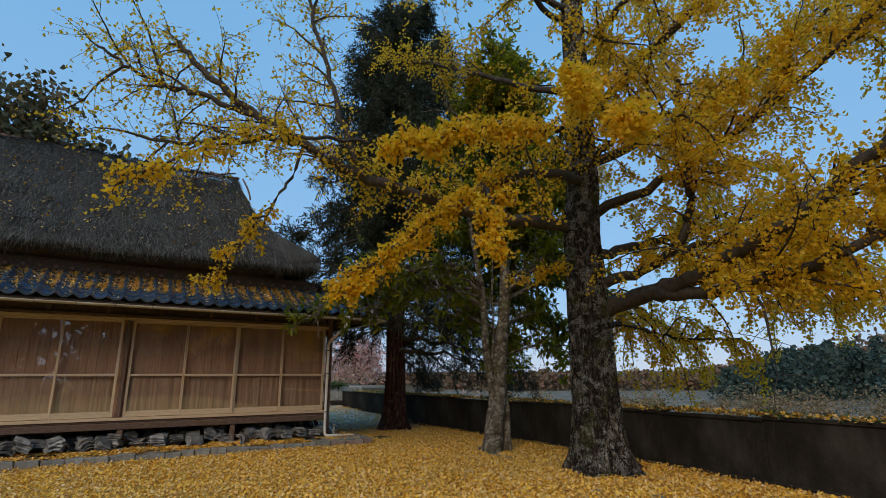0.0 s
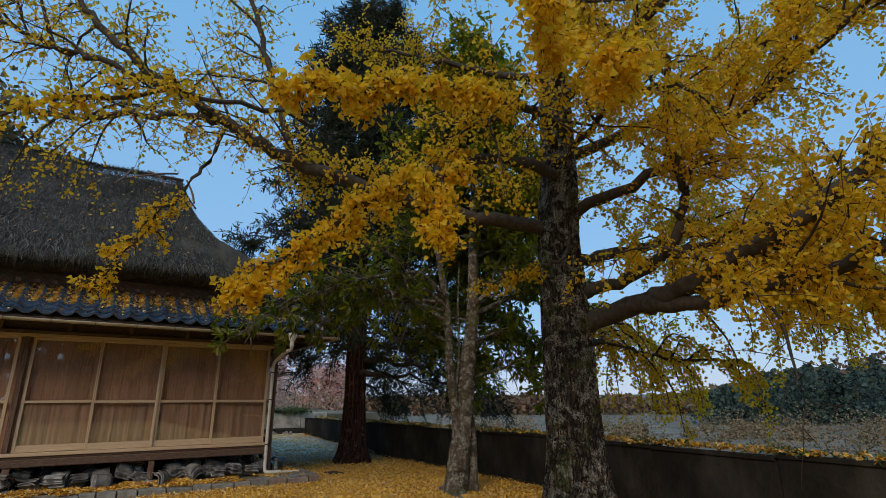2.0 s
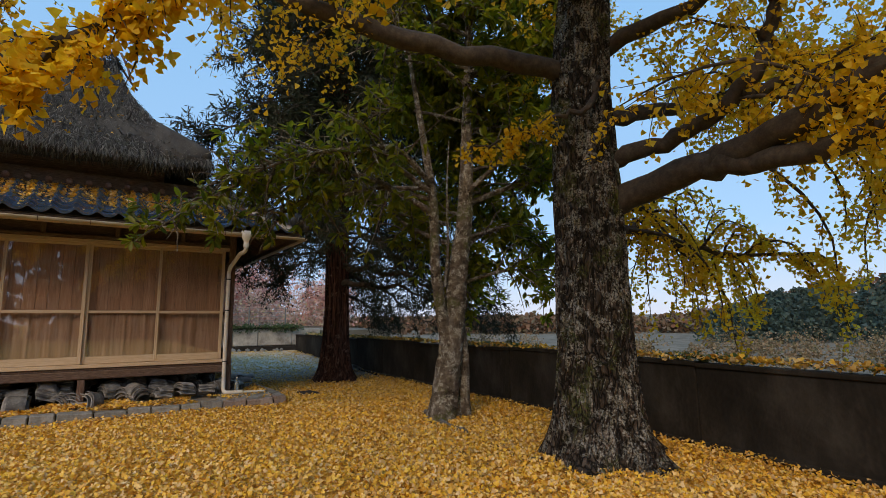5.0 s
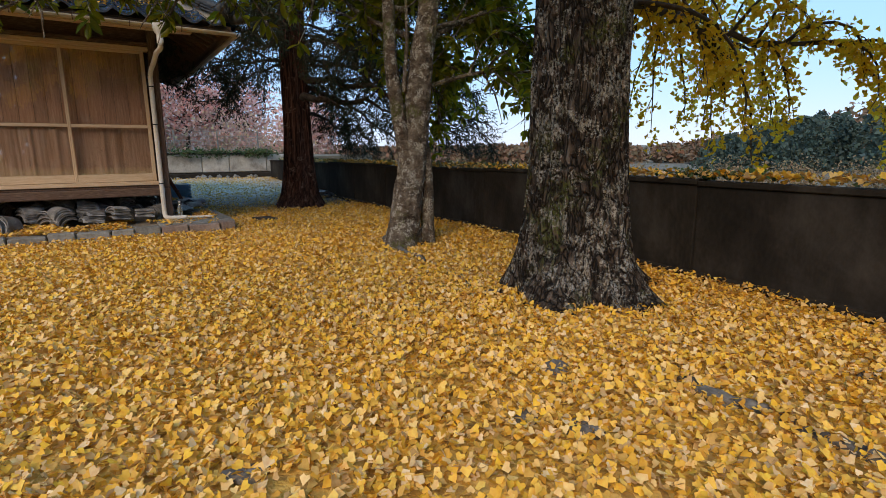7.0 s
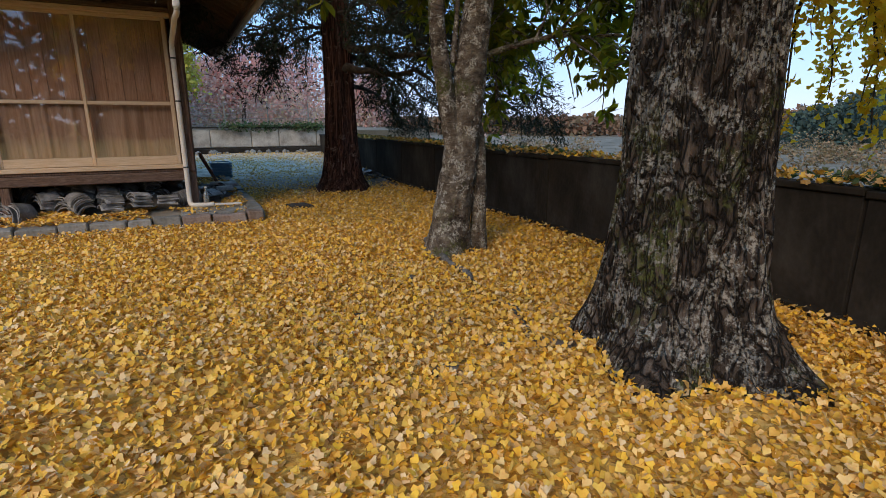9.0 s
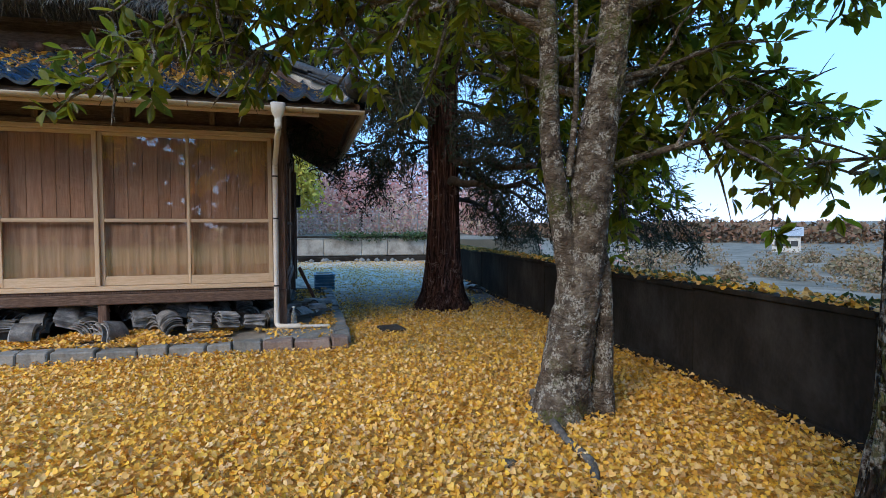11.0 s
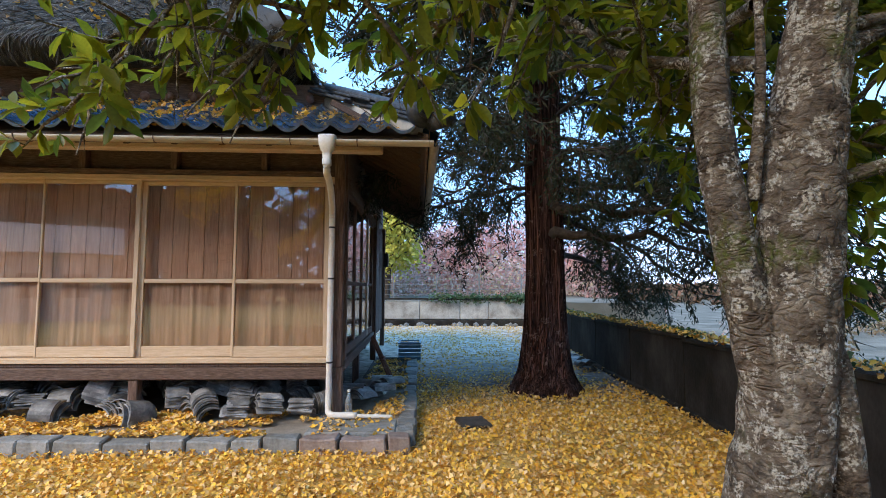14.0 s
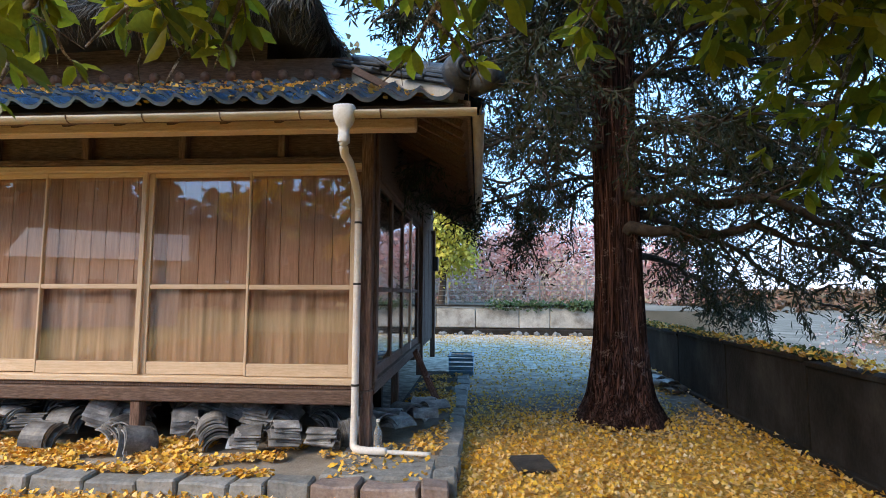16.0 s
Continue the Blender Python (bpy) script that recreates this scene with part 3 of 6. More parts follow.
def build_side():
    """The east side: glass doors near the corner, boards further back."""
    x = RIGHT + 0.06
    part("side_sill", box(x - 0.1, x + 0.04, FRONT + 0.07, 16.6, 0.60, 0.72, 0.01), m_oldwood, house)
    part("side_lintel", box(x - 0.1, x + 0.05, FRONT + 0.21, 16.6, 2.66, 2.8, 0.01), m_oldwood, house)
    part("side_board", box(x - 0.05, x - 0.02, FRONT + 0.21, 19.4, 2.8, 3.9), m_oldwood, house)
    y = FRONT + 0.22
    for i in range(4):
        w = 0.85
        door = part("side_door", box(x - 0.02, x + 0.02, y, y + 0.05, 0.74, 2.66, 0.004), m_postwood if i < 3 else m_newwood, house, "dark glazed sliding door on the side wall")
        part("stile", box(x - 0.02, x + 0.02, y + w - 0.05, y + w - 0.004, 0.74, 2.66, 0.004), m_postwood if i != 2 else m_newwood, door)
        part("rail", box(x - 0.018, x + 0.018, y + 0.05, y + w - 0.05, 0.74, 0.84, 0.004), m_postwood, door)
        part("rail", box(x - 0.018, x + 0.018, y + 0.05, y + w - 0.05, 1.55, 1.6, 0.004), m_postwood, door)
        part("rail", box(x - 0.018, x + 0.018, y + 0.05, y + w - 0.05, 2.6, 2.66, 0.004), m_postwood, door)
        for z0, z1 in ((0.84, 1.55), (1.6, 2.6)):
            p = part("pane", box(x - 0.003, x + 0.003, y + 0.05, y + w - 0.05, z0, z1), m_glass, door)
            p.visible_shadow = False
        y += w
    part("side_shutter", box(x - 0.2, x - 0.17, FRONT + 0.25, y, 0.7, 2.7), m_board, house)
    while y < 18.9:
        part("side_plank", box(x - 0.03, x + random.uniform(0.0, 0.012), y + 0.004, y + 0.22, 0.6, 2.8, 0.004), m_oldwood, house)
        y += 0.224
    part("side_post", box(x - 0.03, x + 0.07, 16.5, 16.62, 0.2, 2.9, 0.008), m_postwood, house)
    part("side_post", box(x - 0.03, x + 0.07, 18.9, 19.02, 0.2, 2.9, 0.008), m_postwood, house)
    part("floor_post", box(x - 0.06, x + 0.03, 14.2, 14.3, 0.12, 0.6, 0.008), m_postwood, house)
    part("meter_box", box(x + 0.07, x + 0.17, 18.4, 18.62, 2.0, 2.3, 0.01), m_band, house, "small dark meter box")
    part("inner_wall", box(LEFT, RIGHT - 0.3, 18.95, 19.05, 0.0, 3.9), m_oldwood, house)
    part("inner_wall", box(LEFT, LEFT + 0.1, FRONT, 19.05, 0.0, 3.9), m_oldwood, house)
    # plain dark sheet added to close off the space under the floor
    part("underfloor_backing", box(LEFT, RIGHT - 0.15, 14.4, 14.5, 0.0, 0.7), m_dark, house)
    part("floor_deck", box(LEFT, RIGHT - 0.02, FRONT + 0.1, 18.9, 0.60, 0.66), m_oldwood, house)


E0, EZ, SLOPE = 11.72, 2.965, 0.54  # eave line, its height, the tiled roof's pitch
EAVE_X = 5.45
DEPTH = 1.25


def tile_profile(u):
    """Height of a pantile across its width, u from 0 to 1."""
    return 0.034 * math.cos(2 * math.pi * (u - 0.1)) + 0.006 * math.cos(4 * math.pi * (u - 0.1))


def tile_mesh(width, length, thick=0.03):
    bm = bmesh.new()
    n = 10
    rows = []
    for y, lift in ((0.0, 0.0), (length, 0.0)):
        rows.append([[bm.verts.new(((i / n - 0.5) * width * 1.06, y, tile_profile(i / n) + lift + dz)) for i in range(n + 1)] for dz in (thick, 0)])
    (a1, a0), (b1, b0) = rows
    for i in range(n):
        bm.faces.new((a1[i], a1[i + 1], b1[i + 1], b1[i]))
        bm.faces.new((a0[i + 1], a0[i], a1[i], a1[i + 1])[::-1])
    bm.faces.new((a0[0], a1[0], b1[0], b0[0]))
    bm.faces.new((a1[n], a0[n], b0[n], b1[n]))
    bm.normal_update()
    me = bpy.data.meshes.new("tile")
    bm.to_mesh(me)
    bm.free()
    me.materials.append(m_tile)
    return me


def build_tiled_roof():
    roof = part("tiled_roof", box(LEFT - 0.4, EAVE_X - 0.05, 0.02, DEPTH / math.cos(math.atan(SLOPE)), -0.05, 0.0), m_oldwood, house, "lean-to roof of dark glazed pantiles tinted with sky blue, scattered with yellow leaves")
    tilt = math.atan(SLOPE)
    slope_m = Matrix.Translation((0, E0, EZ)) @ Matrix.Rotation(tilt, 4, "X")
    roof.matrix_basis = slope_m
    w, gap = 0.27, 0.235
    me = tile_mesh(w, 0.29)
    count = 0
    for r in range(6):
        for c in range(-24, 21):
            x = c * w + 0.05
            y = -0.05 + r * gap
            if x > EAVE_X - 0.12 - max(0.0, y) * 0.88 or count > 296:
                continue
            ob = new("tile", me)
            ob.parent = roof
            ob.matrix_basis = Matrix.Translation((x, y, 0.072 + random.uniform(-0.004, 0.004))) @ Matrix.Rotation(radians(-8.0), 4, "X") @ Matrix.Rotation(random.uniform(-0.02, 0.02), 4, "Z")
            count += 1
    # the side slope behind the hip
    bm = bmesh.new()
    up = DEPTH * SLOPE
    pts = [(EAVE_X, E0, EZ), (EAVE_X, 19.2, EZ), (EAVE_X - DEPTH, 19.2, EZ + up), (EAVE_X - DEPTH, E0 + DEPTH, EZ + up)]
    top = [bm.verts.new((x, y, z + 0.03)) for x, y, z in pts]
    low = [bm.verts.new((x, y, z - 0.03)) for x, y, z in pts]
    bm.faces.new(top)
    bm.faces.new(low[::-1])
    for i in range(4):
        bm.faces.new((low[i], low[(i + 1) % 4], top[(i + 1) % 4], top[i]))
    part("side_roof", bm, m_oldwood, house, "boarded underside of the side eaves")
    turn = Matrix.Translation((EAVE_X, E0, EZ)) @ Matrix.Rotation(radians(90), 4, "Z") @ Matrix.Rotation(tilt, 4, "X")
    for r in range(3):
        for c in range(1, 27 - r):
            ob = new("side_tile", me)
            ob.parent = house
            ob.matrix_basis = turn @ Matrix.Translation((c * w + r * 0.21, -0.06 + r * gap, 0.065)) @ Matrix.Rotation(radians(3.2), 4, "X")
    # soffit boards and rafters of both eaves
    for x in np.arange(LEFT, 4.4, 0.45):
        ob = part("rafter", box(-0.025, 0.025, 0.08, 1.1, -0.125, -0.052), m_oldwood, house)
        ob.matrix_basis = Matrix.Translation((x, E0, EZ)) @ Matrix.Rotation(tilt, 4, "X")
    for y in np.arange(12.1, 19.0, 0.3):
        ob = part("rafter", box(-0.02, 0.02, 0.06, 1.1, -0.09, -0.032), m_oldwood, house)
        ob.matrix_basis = Matrix.Translation((EAVE_X, y, EZ)) @ Matrix.Rotation(radians(90), 4, "Z") @ Matrix.Rotation(tilt, 4, "X") 
    part("fascia", box(LEFT - 0.4, EAVE_X, E0 + 0.0, E0 + 0.03, EZ - 0.09, EZ - 0.012, 0.004), m_oldwood, house)
    part("fascia", box(EAVE_X - 0.03, EAVE_X, E0 + 0.032, 19.2, EZ - 0.09, EZ - 0.032, 0.004), m_oldwood, house)
    # hip: plaster bed, stacked flat tiles, round cover, end ornament
    a, b = Vector((EAVE_X - 0.06, E0 + 0.06, EZ + 0.08)), Vector((EAVE_X - DEPTH, E0 + DEPTH, EZ + up + 0.1))
    d = b - a
    hip_m = Matrix.Translation(a) @ d.to_track_quat("Y", "Z").to_matrix().to_4x4()
    ln = d.length
    ob = part("hip_bed", box(-0.07, 0.07, 0.05, ln, -0.06, 0.07, 0.02), m_plaster, house, "pale plaster bed under the hip tiles")
    ob.matrix_basis = hip_m
    for k in range(3):
        for i in range(5):
            ob = part("hip_tile", box(-0.12 + 0.015 * k, 0.12 - 0.015 * k, 0.03 + i * ln / 5, 0.03 + (i + 0.98) * ln / 5, 0.072 + 0.034 * k, 0.1 + 0.034 * k, 0.006), m_ornament, house)
            ob.matrix_basis = hip_m @ Matrix.Translation((0, 0, random.uniform(-0.008, 0.008))) @ Matrix.Rotation(random.uniform(-0.07, 0.07), 4, "Z")
    t = Tubes()
    t.add([(0, 0, 0.17), (0, ln, 0.17)], 0.07, 0.07, 10)
    ob = put("hip_cover", t.mesh("hip_cover"), m_ornament, house, smooth=True)
    ob.matrix_basis = hip_m
    bm = bmesh.new()
    bmesh.ops.create_uvsphere(bm, u_segments=24, v_segments=14, radius=0.16, matrix=Matrix.Diagonal((1.05, 0.62, 0.95, 1)))
    for rr, zz, sc in ((0.075, 0.0, 0.05), (0.03, 0.0, 0.065)):
        ring = []
        for k in range(20):
            an = 2 * math.pi * k / 20
            ring.append([bm.verts.new((-0.02 + (rr + 0.018 * math.cos(q)) * math.cos(an), -0.095 - sc * 0.3 + 0.018 * math.sin(q), (rr + 0.018 * math.cos(q)) * math.sin(an))) for q in np.linspace(0, 2 * math.pi, 8, endpoint=False)])
        for k in range(20):
            for q in range(8):
                bm.faces.new((ring[k][q], ring[(k + 1) % 20][q], ring[(k + 1) % 20][(q + 1) % 8], ring[k][(q + 1) % 8]))
    ob = part("ornamental_end_tile", bm, m_ornament, house, "round dark ornamental ridge-end tile", True)
    ob.matrix_basis = Matrix.Translation((5.385, 11.72, 3.21)) @ Matrix.Rotation(radians(30), 4, "Z")
    bm = bmesh.new()
    bmesh.ops.create_cone(bm, cap_ends=True, segments=20, radius1=0.085, radius2=0.085, depth=0.26, matrix=Matrix.Rotation(radians(90), 4, "X"))
    ob = part("round_end_tile", bm, m_ornament, house, "", True)
    ob.matrix_basis = Matrix.Translation((5.56, 11.66, 3.12)) @ Matrix.Rotation(radians(45), 4, "Z")
    # the strip above: red-brown ridge course and plaster
    part("ridge_course", box(LEFT - 0.3, EAVE_X - DEPTH + 0.1, E0 + DEPTH - 0.06, E0 + DEPTH + 0.1, EZ + up - 0.02, EZ + up + 0.06, 0.01), m_redtile, house, "faded red-brown top course")
    for x in np.arange(LEFT, 4.2, 0.27):
        bm = bmesh.new()
        bmesh.ops.create_cone(bm, cap_ends=True, segments=10, radius1=0.05, radius2=0.05, depth=0.3, matrix=Matrix.Rotation(radians(90), 4, "X"))
        ob = part("ridge_tile", bm, m_redtile, house, "", True)
        ob.matrix_basis = Matrix.Translation((x, E0 + DEPTH - 0.02, EZ + up + 0.09))
    part("upper_wall", box(LEFT, 3.3, 12.98, 13.06, 3.6, 4.5), m_oldwood, house)
    part("upper_wall", box(3.22, 3.3, 13.06, 18.7, 3.6, 4.5), m_oldwood, house)
    return roof


def gutter_mesh(length, radius=0.045):
    """A half-round gutter along x, with wall thickness."""
    bm = bmesh.new()
    n = 9
    ring = []
    for x in (0, length):
        outer = [bm.verts.new((x, -radius * math.cos(math.pi * i / n), -radius * math.sin(math.pi * i / n))) for i in range(n + 1)]
        inner = [bm.verts.new((x, -(radius - 0.004) * math.cos(math.pi * i / n), -(radius - 0.004) * math.sin(math.pi * i / n))) for i in range(n + 1)]
        ring.append((outer, inner))
    (o0, i0), (o1, i1) = ring
    for i in range(n):
        bm.faces.new((o0[i], o0[i + 1], o1[i + 1], o1[i]))
        bm.faces.new((i0[i + 1], i0[i], i1[i], i1[i + 1]))
    for a, b, c, d in ((o0, i0, i1, o1),):
        bm.faces.new((a[0], d[0], c[0], b[0]))
        bm.faces.new((a[n], b[n], c[n], d[n]))
    return bm


def build_gutter():
    g = part("gutter", gutter_mesh(5.5 - (LEFT - 0.4), 0.048), m_gutter, house, "cream plastic half-round gutter, dirty along its edge", True)
    g.matrix_basis = Matrix.Translation((LEFT - 0.4, E0 - 0.06, EZ - 0.06))
    for x in np.arange(-7.0, 5.3, 0.62):
        t = Tubes()
        t.add([(x, E0 - 0.06 - 0.05 * math.cos(a), EZ - 0.06 - 0.05 * math.sin(a)) for a in np.linspace(0, math.pi, 8)], 0.006, 0.006, 5)
        put("gutter_bracket", t.mesh("gutter_bracket"), m_oldwood, house)
    s = part("side_gutter", gutter_mesh(7.0, 0.048), m_gutter, house, "", True)
    s.matrix_basis = Matrix.Translation((EAVE_X + 0.06, E0 - 0.06, EZ - 0.062)) @ Matrix.Rotation(radians(90), 4, "Z")
    # hopper: square funnel, then the pipe down the corner post
    bm = bmesh.new()
    rings = [(0.07, 0.05, 0.088), (0.078, 0.058, 0.09), (0.084, 0.064, 0.08), (0.078, 0.06, 0.0), (0.062, 0.05, -0.05), (0.042, 0.04, -0.075), (0.038, 0.038, -0.135), (0.042, 0.042, -0.138), (0.042, 0.042, -0.19)]
    prev = None
    for rx, ry, z in rings:
        cur = [bm.verts.new((rx * math.copysign(abs(math.cos(a)) ** 0.6, math.cos(a)), ry * math.copysign(abs(math.sin(a)) ** 0.6, math.sin(a)), z)) for a in np.linspace(0, 2 * math.pi, 16, endpoint=False)]
        if prev:
            for i in range(16):
                bm.faces.new((prev[i], cur[i], cur[(i + 1) % 16], prev[(i + 1) % 16])[::-1])
        prev = cur
    h = part("rain_hopper", bm, m_white, house, "white plastic rain hopper", True)
    h.matrix_basis = Matrix.Translation((4.50, E0 - 0.075, EZ - 0.11))
    tube_part("downpipe", [(4.50, E0 - 0.075, EZ - 0.28), (4.50, E0 - 0.07, EZ - 0.33), (4.49, E0, EZ - 0.37), (4.47, 11.95, 2.585), (4.45, 12.2, 2.5), (4.42, 12.46, 2.40), (4.41, 12.535, 2.31), (4.41, 12.54, 2.2), (4.41, 12.54, 1.6), (4.41, 12.54, 1.0), (4.41, 12.54, 0.5), (4.41, 12.52, 0.26), (4.425, 12.49, 0.195), (4.50, 12.45, 0.182), (4.72, 12.43, 0.182)], 0.034, m_white, house, "white plastic downpipe strapped to the corner post", 12, 5)
    tube_part("outlet_pipe", [(4.71, 12.43, 0.178), (4.9, 12.43, 0.172), (5.1, 12.42, 0.168)], 0.021, m_white, house)
    for z in (2.18, 1.62, 0.72):
        t = Tubes()
        t.add([(4.41, 12.54, z - 0.01), (4.41, 12.54, z + 0.01)], 0.036, 0.036, 12)
        put("pipe_strap", t.mesh("pipe_strap"), m_band, house)


XL = -8.2  # west end of the thatch
THATCH = [  # height, east end, front edge
    (4.12, 3.3, 13.0), (4.06, 3.72, 12.55), (4.05, 3.88, 12.40), (4.16, 3.99, 12.30), (4.30, 3.95, 12.38),
    (4.75, 3.45, 12.90), (5.25, 3.05, 13.42), (5.8, 2.72, 13.98), (6.35, 2.5, 14.52), (6.7, 2.42, 14.86), (7.05, 2.36, 15.18), (7.28, 2.3, 15.45), (7.36, 2.25, 15.62)]
MIDY = 15.9


def build_thatch():
    nx, ny = 90, 40
    rows = []
    for k, (z, xr, yf) in enumerate(THATCH):
        ring = []
        yb = 2 * MIDY - yf
        xl = XL + (4.0 - xr)
        for i in range(nx):
            ring.append((xl + (xr - xl) * i / nx, yf))
        for j in range(ny):
            ring.append((xr, yf + (yb - yf) * j / ny))
        for i in range(nx):
            ring.append((xr + (xl - xr) * i / nx, yb))
        for j in range(ny):
            ring.append((xl, yb + (yf - yb) * j / ny))
        pts = []
        for x, y in ring:
            corner = max(0.0, 1 - math.hypot(x - xr, y - yf) / 1.6)
            lift = (0.14 * corner ** 2 if k < 6 else 0) + 0.07 * noise.noise((x * 0.9, y * 0.9, z * 0.9)) + 0.04 * noise.noise((x * 4, y * 4, z * 4))
            push = 0.04 * noise.noise((x * 2.2, z * 2.2, y * 2.2 + 7))
            sag = 0.14 * math.exp(-((x - 0.9) / 0.35) ** 2) if k > 10 else 0
            pts.append((x, y + (push if y < MIDY else -push), z + lift - sag - (0.14 if k > 8 else 0)))
        rows.append(pts)
    n = len(rows[0])
    v = [p for r in rows for p in r]
    f = [(r * n + i, r * n + (i + 1) % n, (r + 1) * n + (i + 1) % n, (r + 1) * n + i) for r in range(len(rows) - 1) for i in range(n)]
    bm = bmesh.new()
    bm.from_mesh(raw_mesh("thatch", v, f))
    bm.verts.ensure_lookup_table()
    k = (len(rows) - 1) * n
    bm.faces.new([bm.verts[k + i] for i in range(n)])
    roof = part("thatched_roof", bm, m_thatch, house, "thick dark weathered thatch with a sagging ridge", True)
    # loose straw lying down the slopes
    cnt = 70000
    k = np.where(np.random.rand(cnt) < 0.12, np.random.uniform(2.0, 3.2, cnt), np.random.uniform(3, len(THATCH) - 1.01, cnt))
    a = k.astype(int)
    fr = (k - a)[:, None]
    T = np.array(THATCH)
    low, high = T[a], T[a + 1]
    cur = low + (high - low) * fr
    east = np.random.rand(cnt) < 0.25
    x = np.where(east, cur[:, 1], -4.5 + (cur[:, 1] + 4.5) * np.random.rand(cnt))
    y = np.where(east, cur[:, 2] + (MIDY - cur[:, 2]) * np.random.rand(cnt), cur[:, 2])
    P = np.stack([x, y, cur[:, 0] + 0.035], 1)
    dn = np.where(east[:, None], np.stack([low[:, 1] - high[:, 1], 0 * x, low[:, 0] - high[:, 0]], 1), np.stack([0 * x, low[:, 2] - high[:, 2], low[:, 0] - high[:, 0]], 1))
    out = np.where(east[:, None], np.array([[0.8, 0, 0.6]]), np.array([[0, -0.7, 0.7]]))
    for i in range(cnt):
        P[i, 2] += 0.07 * noise.noise((P[i, 0] * 0.9, P[i, 1] * 0.9, P[i, 2] * 0.9))
    al = unit(dn) + np.random.normal(size=(cnt, 3)) * 0.22 + out * 0.10
    put("straw", leaves("straw", P, al, out + np.random.normal(size=(cnt, 3)) * 0.3, np.random.uniform(0.10, 0.30, cnt), BLADE), m_straw, roof)["kind"] = "stuff"
    # ridge poles and the crossed sticks near the gable
    tube_part("ridge_pole", [(-7.5, 15.55, 7.26), (-4, 15.5, 7.28), (-1.6, 15.45, 7.25)], 0.05, m_straw, roof)
    tube_part("ridge_pole", [(-3.2, 15.5, 7.34), (-1.4, 15.5, 7.30), (0.6, 15.45, 7.18)], 0.045, m_postwood, roof)
    tube_part("ridge_pole", [(-0.3, 15.55, 7.24), (1.0, 15.5, 7.28), (2.4, 15.4, 7.30)], 0.04, m_postwood, roof)
    for p in ([(1.1, 14.62, 6.75), (1.75, 14.55, 7.0), (2.2, 14.9, 7.25)], [(1.95, 14.3, 6.6), (1.8, 14.7, 7.0), (1.55, 15.0, 7.2)], [(1.2, 15.0, 7.2), (1.05, 14.5, 6.7), (0.9, 14.3, 6.45)], [(2.45, 15.1, 7.2), (2.6, 14.9, 6.8), (2.66, 14.8, 6.5)], [(2.35, 15.6, 7.3), (2.6, 15.6, 6.9), (2.8, 15.5, 6.6)]):
        tube_part("crossed_stick", p, 0.025, m_postwood, roof, "", 6, 3)


build_front()
build_side()
tiled_roof = build_tiled_roof()
build_gutter()
build_thatch()


# ---- apron, kerb stones ----
def build_apron():
    xs, ys = np.arange(-8.5, 5.21, 0.12), np.arange(11.86, 14.4, 0.12)
    v = [(x, y, 0.10 + 0.02 * noise.noise((x * 2, y * 2, 1)) + 0.012 * noise.noise((x * 7, y * 7, 1)) + 0.025 * min(1, max(0, y - 12.2))) for y in ys for x in xs]
    w = len(xs)
    f = [(j * w + i, j * w + i + 1, (j + 1) * w + i + 1, (j + 1) * w + i) for j in range(len(ys) - 1) for i in range(w - 1)]
    tagged(put("pavement", raw_mesh("pavement", v, f), m_apron, smooth=True), "packed earth and mortar apron along the house", "pavement", kind="structure")
    kerb = thing("kerb", "row of rough grey kerb stones edging the apron", "kerb", kind="structure")

    def stone(x, y, ln, turn, material):
        bm = bmesh.new()
        bmesh.ops.create_cube(bm, size=1, matrix=Matrix.Diagonal((ln - 0.015, random.uniform(0.16, 0.22), 0.22, 1)))
        bmesh.ops.bevel(bm, geom=bm.edges[:], offset=0.014, segments=1, affect="EDGES")
        bmesh.ops.subdivide_edges(bm, edges=bm.edges[:], cuts=1, use_grid_fill=True)
        seed = random.uniform(0, 99)
        for vv in bm.verts:
            vv.co += 0.022 * noise.noise_vector(vv.co * 6 + Vector((seed, 0, 0)))
        ob = part("stone", bm, material, kerb)
        ob.matrix_basis = Matrix.Translation((x, y, 0.03 + random.uniform(-0.025, 0.015))) @ Matrix.Rotation(turn + random.uniform(-0.04, 0.04), 4, "Z") @ Matrix.Rotation(random.uniform(-0.06, 0.06), 4, "X")

    x = -8.4
    while x < 5.2:
        ln = random.uniform(0.24, 0.5)
        if x + ln > 5.3:
            ln = max(0.2, 5.3 - x)
        stone(x + ln / 2, 11.83, ln, 0, m_redstone if x > 4.1 else m_kerb)
        x += ln
    y = 11.95
    while y < 17.4:
        ln = random.uniform(0.26, 0.48)
        stone(5.25, y + ln / 2, ln, radians(90), m_kerb)
        y += ln
    part("landing_slab", box(4.28, 5.16, 11.93, 12.42, 0.06, 0.145, 0.02), m_kerb, kerb, "flat grey mortar slab at the corner")
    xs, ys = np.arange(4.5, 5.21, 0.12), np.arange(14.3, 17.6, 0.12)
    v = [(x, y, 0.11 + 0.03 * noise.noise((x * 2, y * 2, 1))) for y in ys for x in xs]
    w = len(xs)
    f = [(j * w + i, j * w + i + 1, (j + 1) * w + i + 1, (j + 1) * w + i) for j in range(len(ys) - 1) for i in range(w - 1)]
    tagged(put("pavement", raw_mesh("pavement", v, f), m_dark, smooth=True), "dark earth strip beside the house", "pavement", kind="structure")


build_apron()


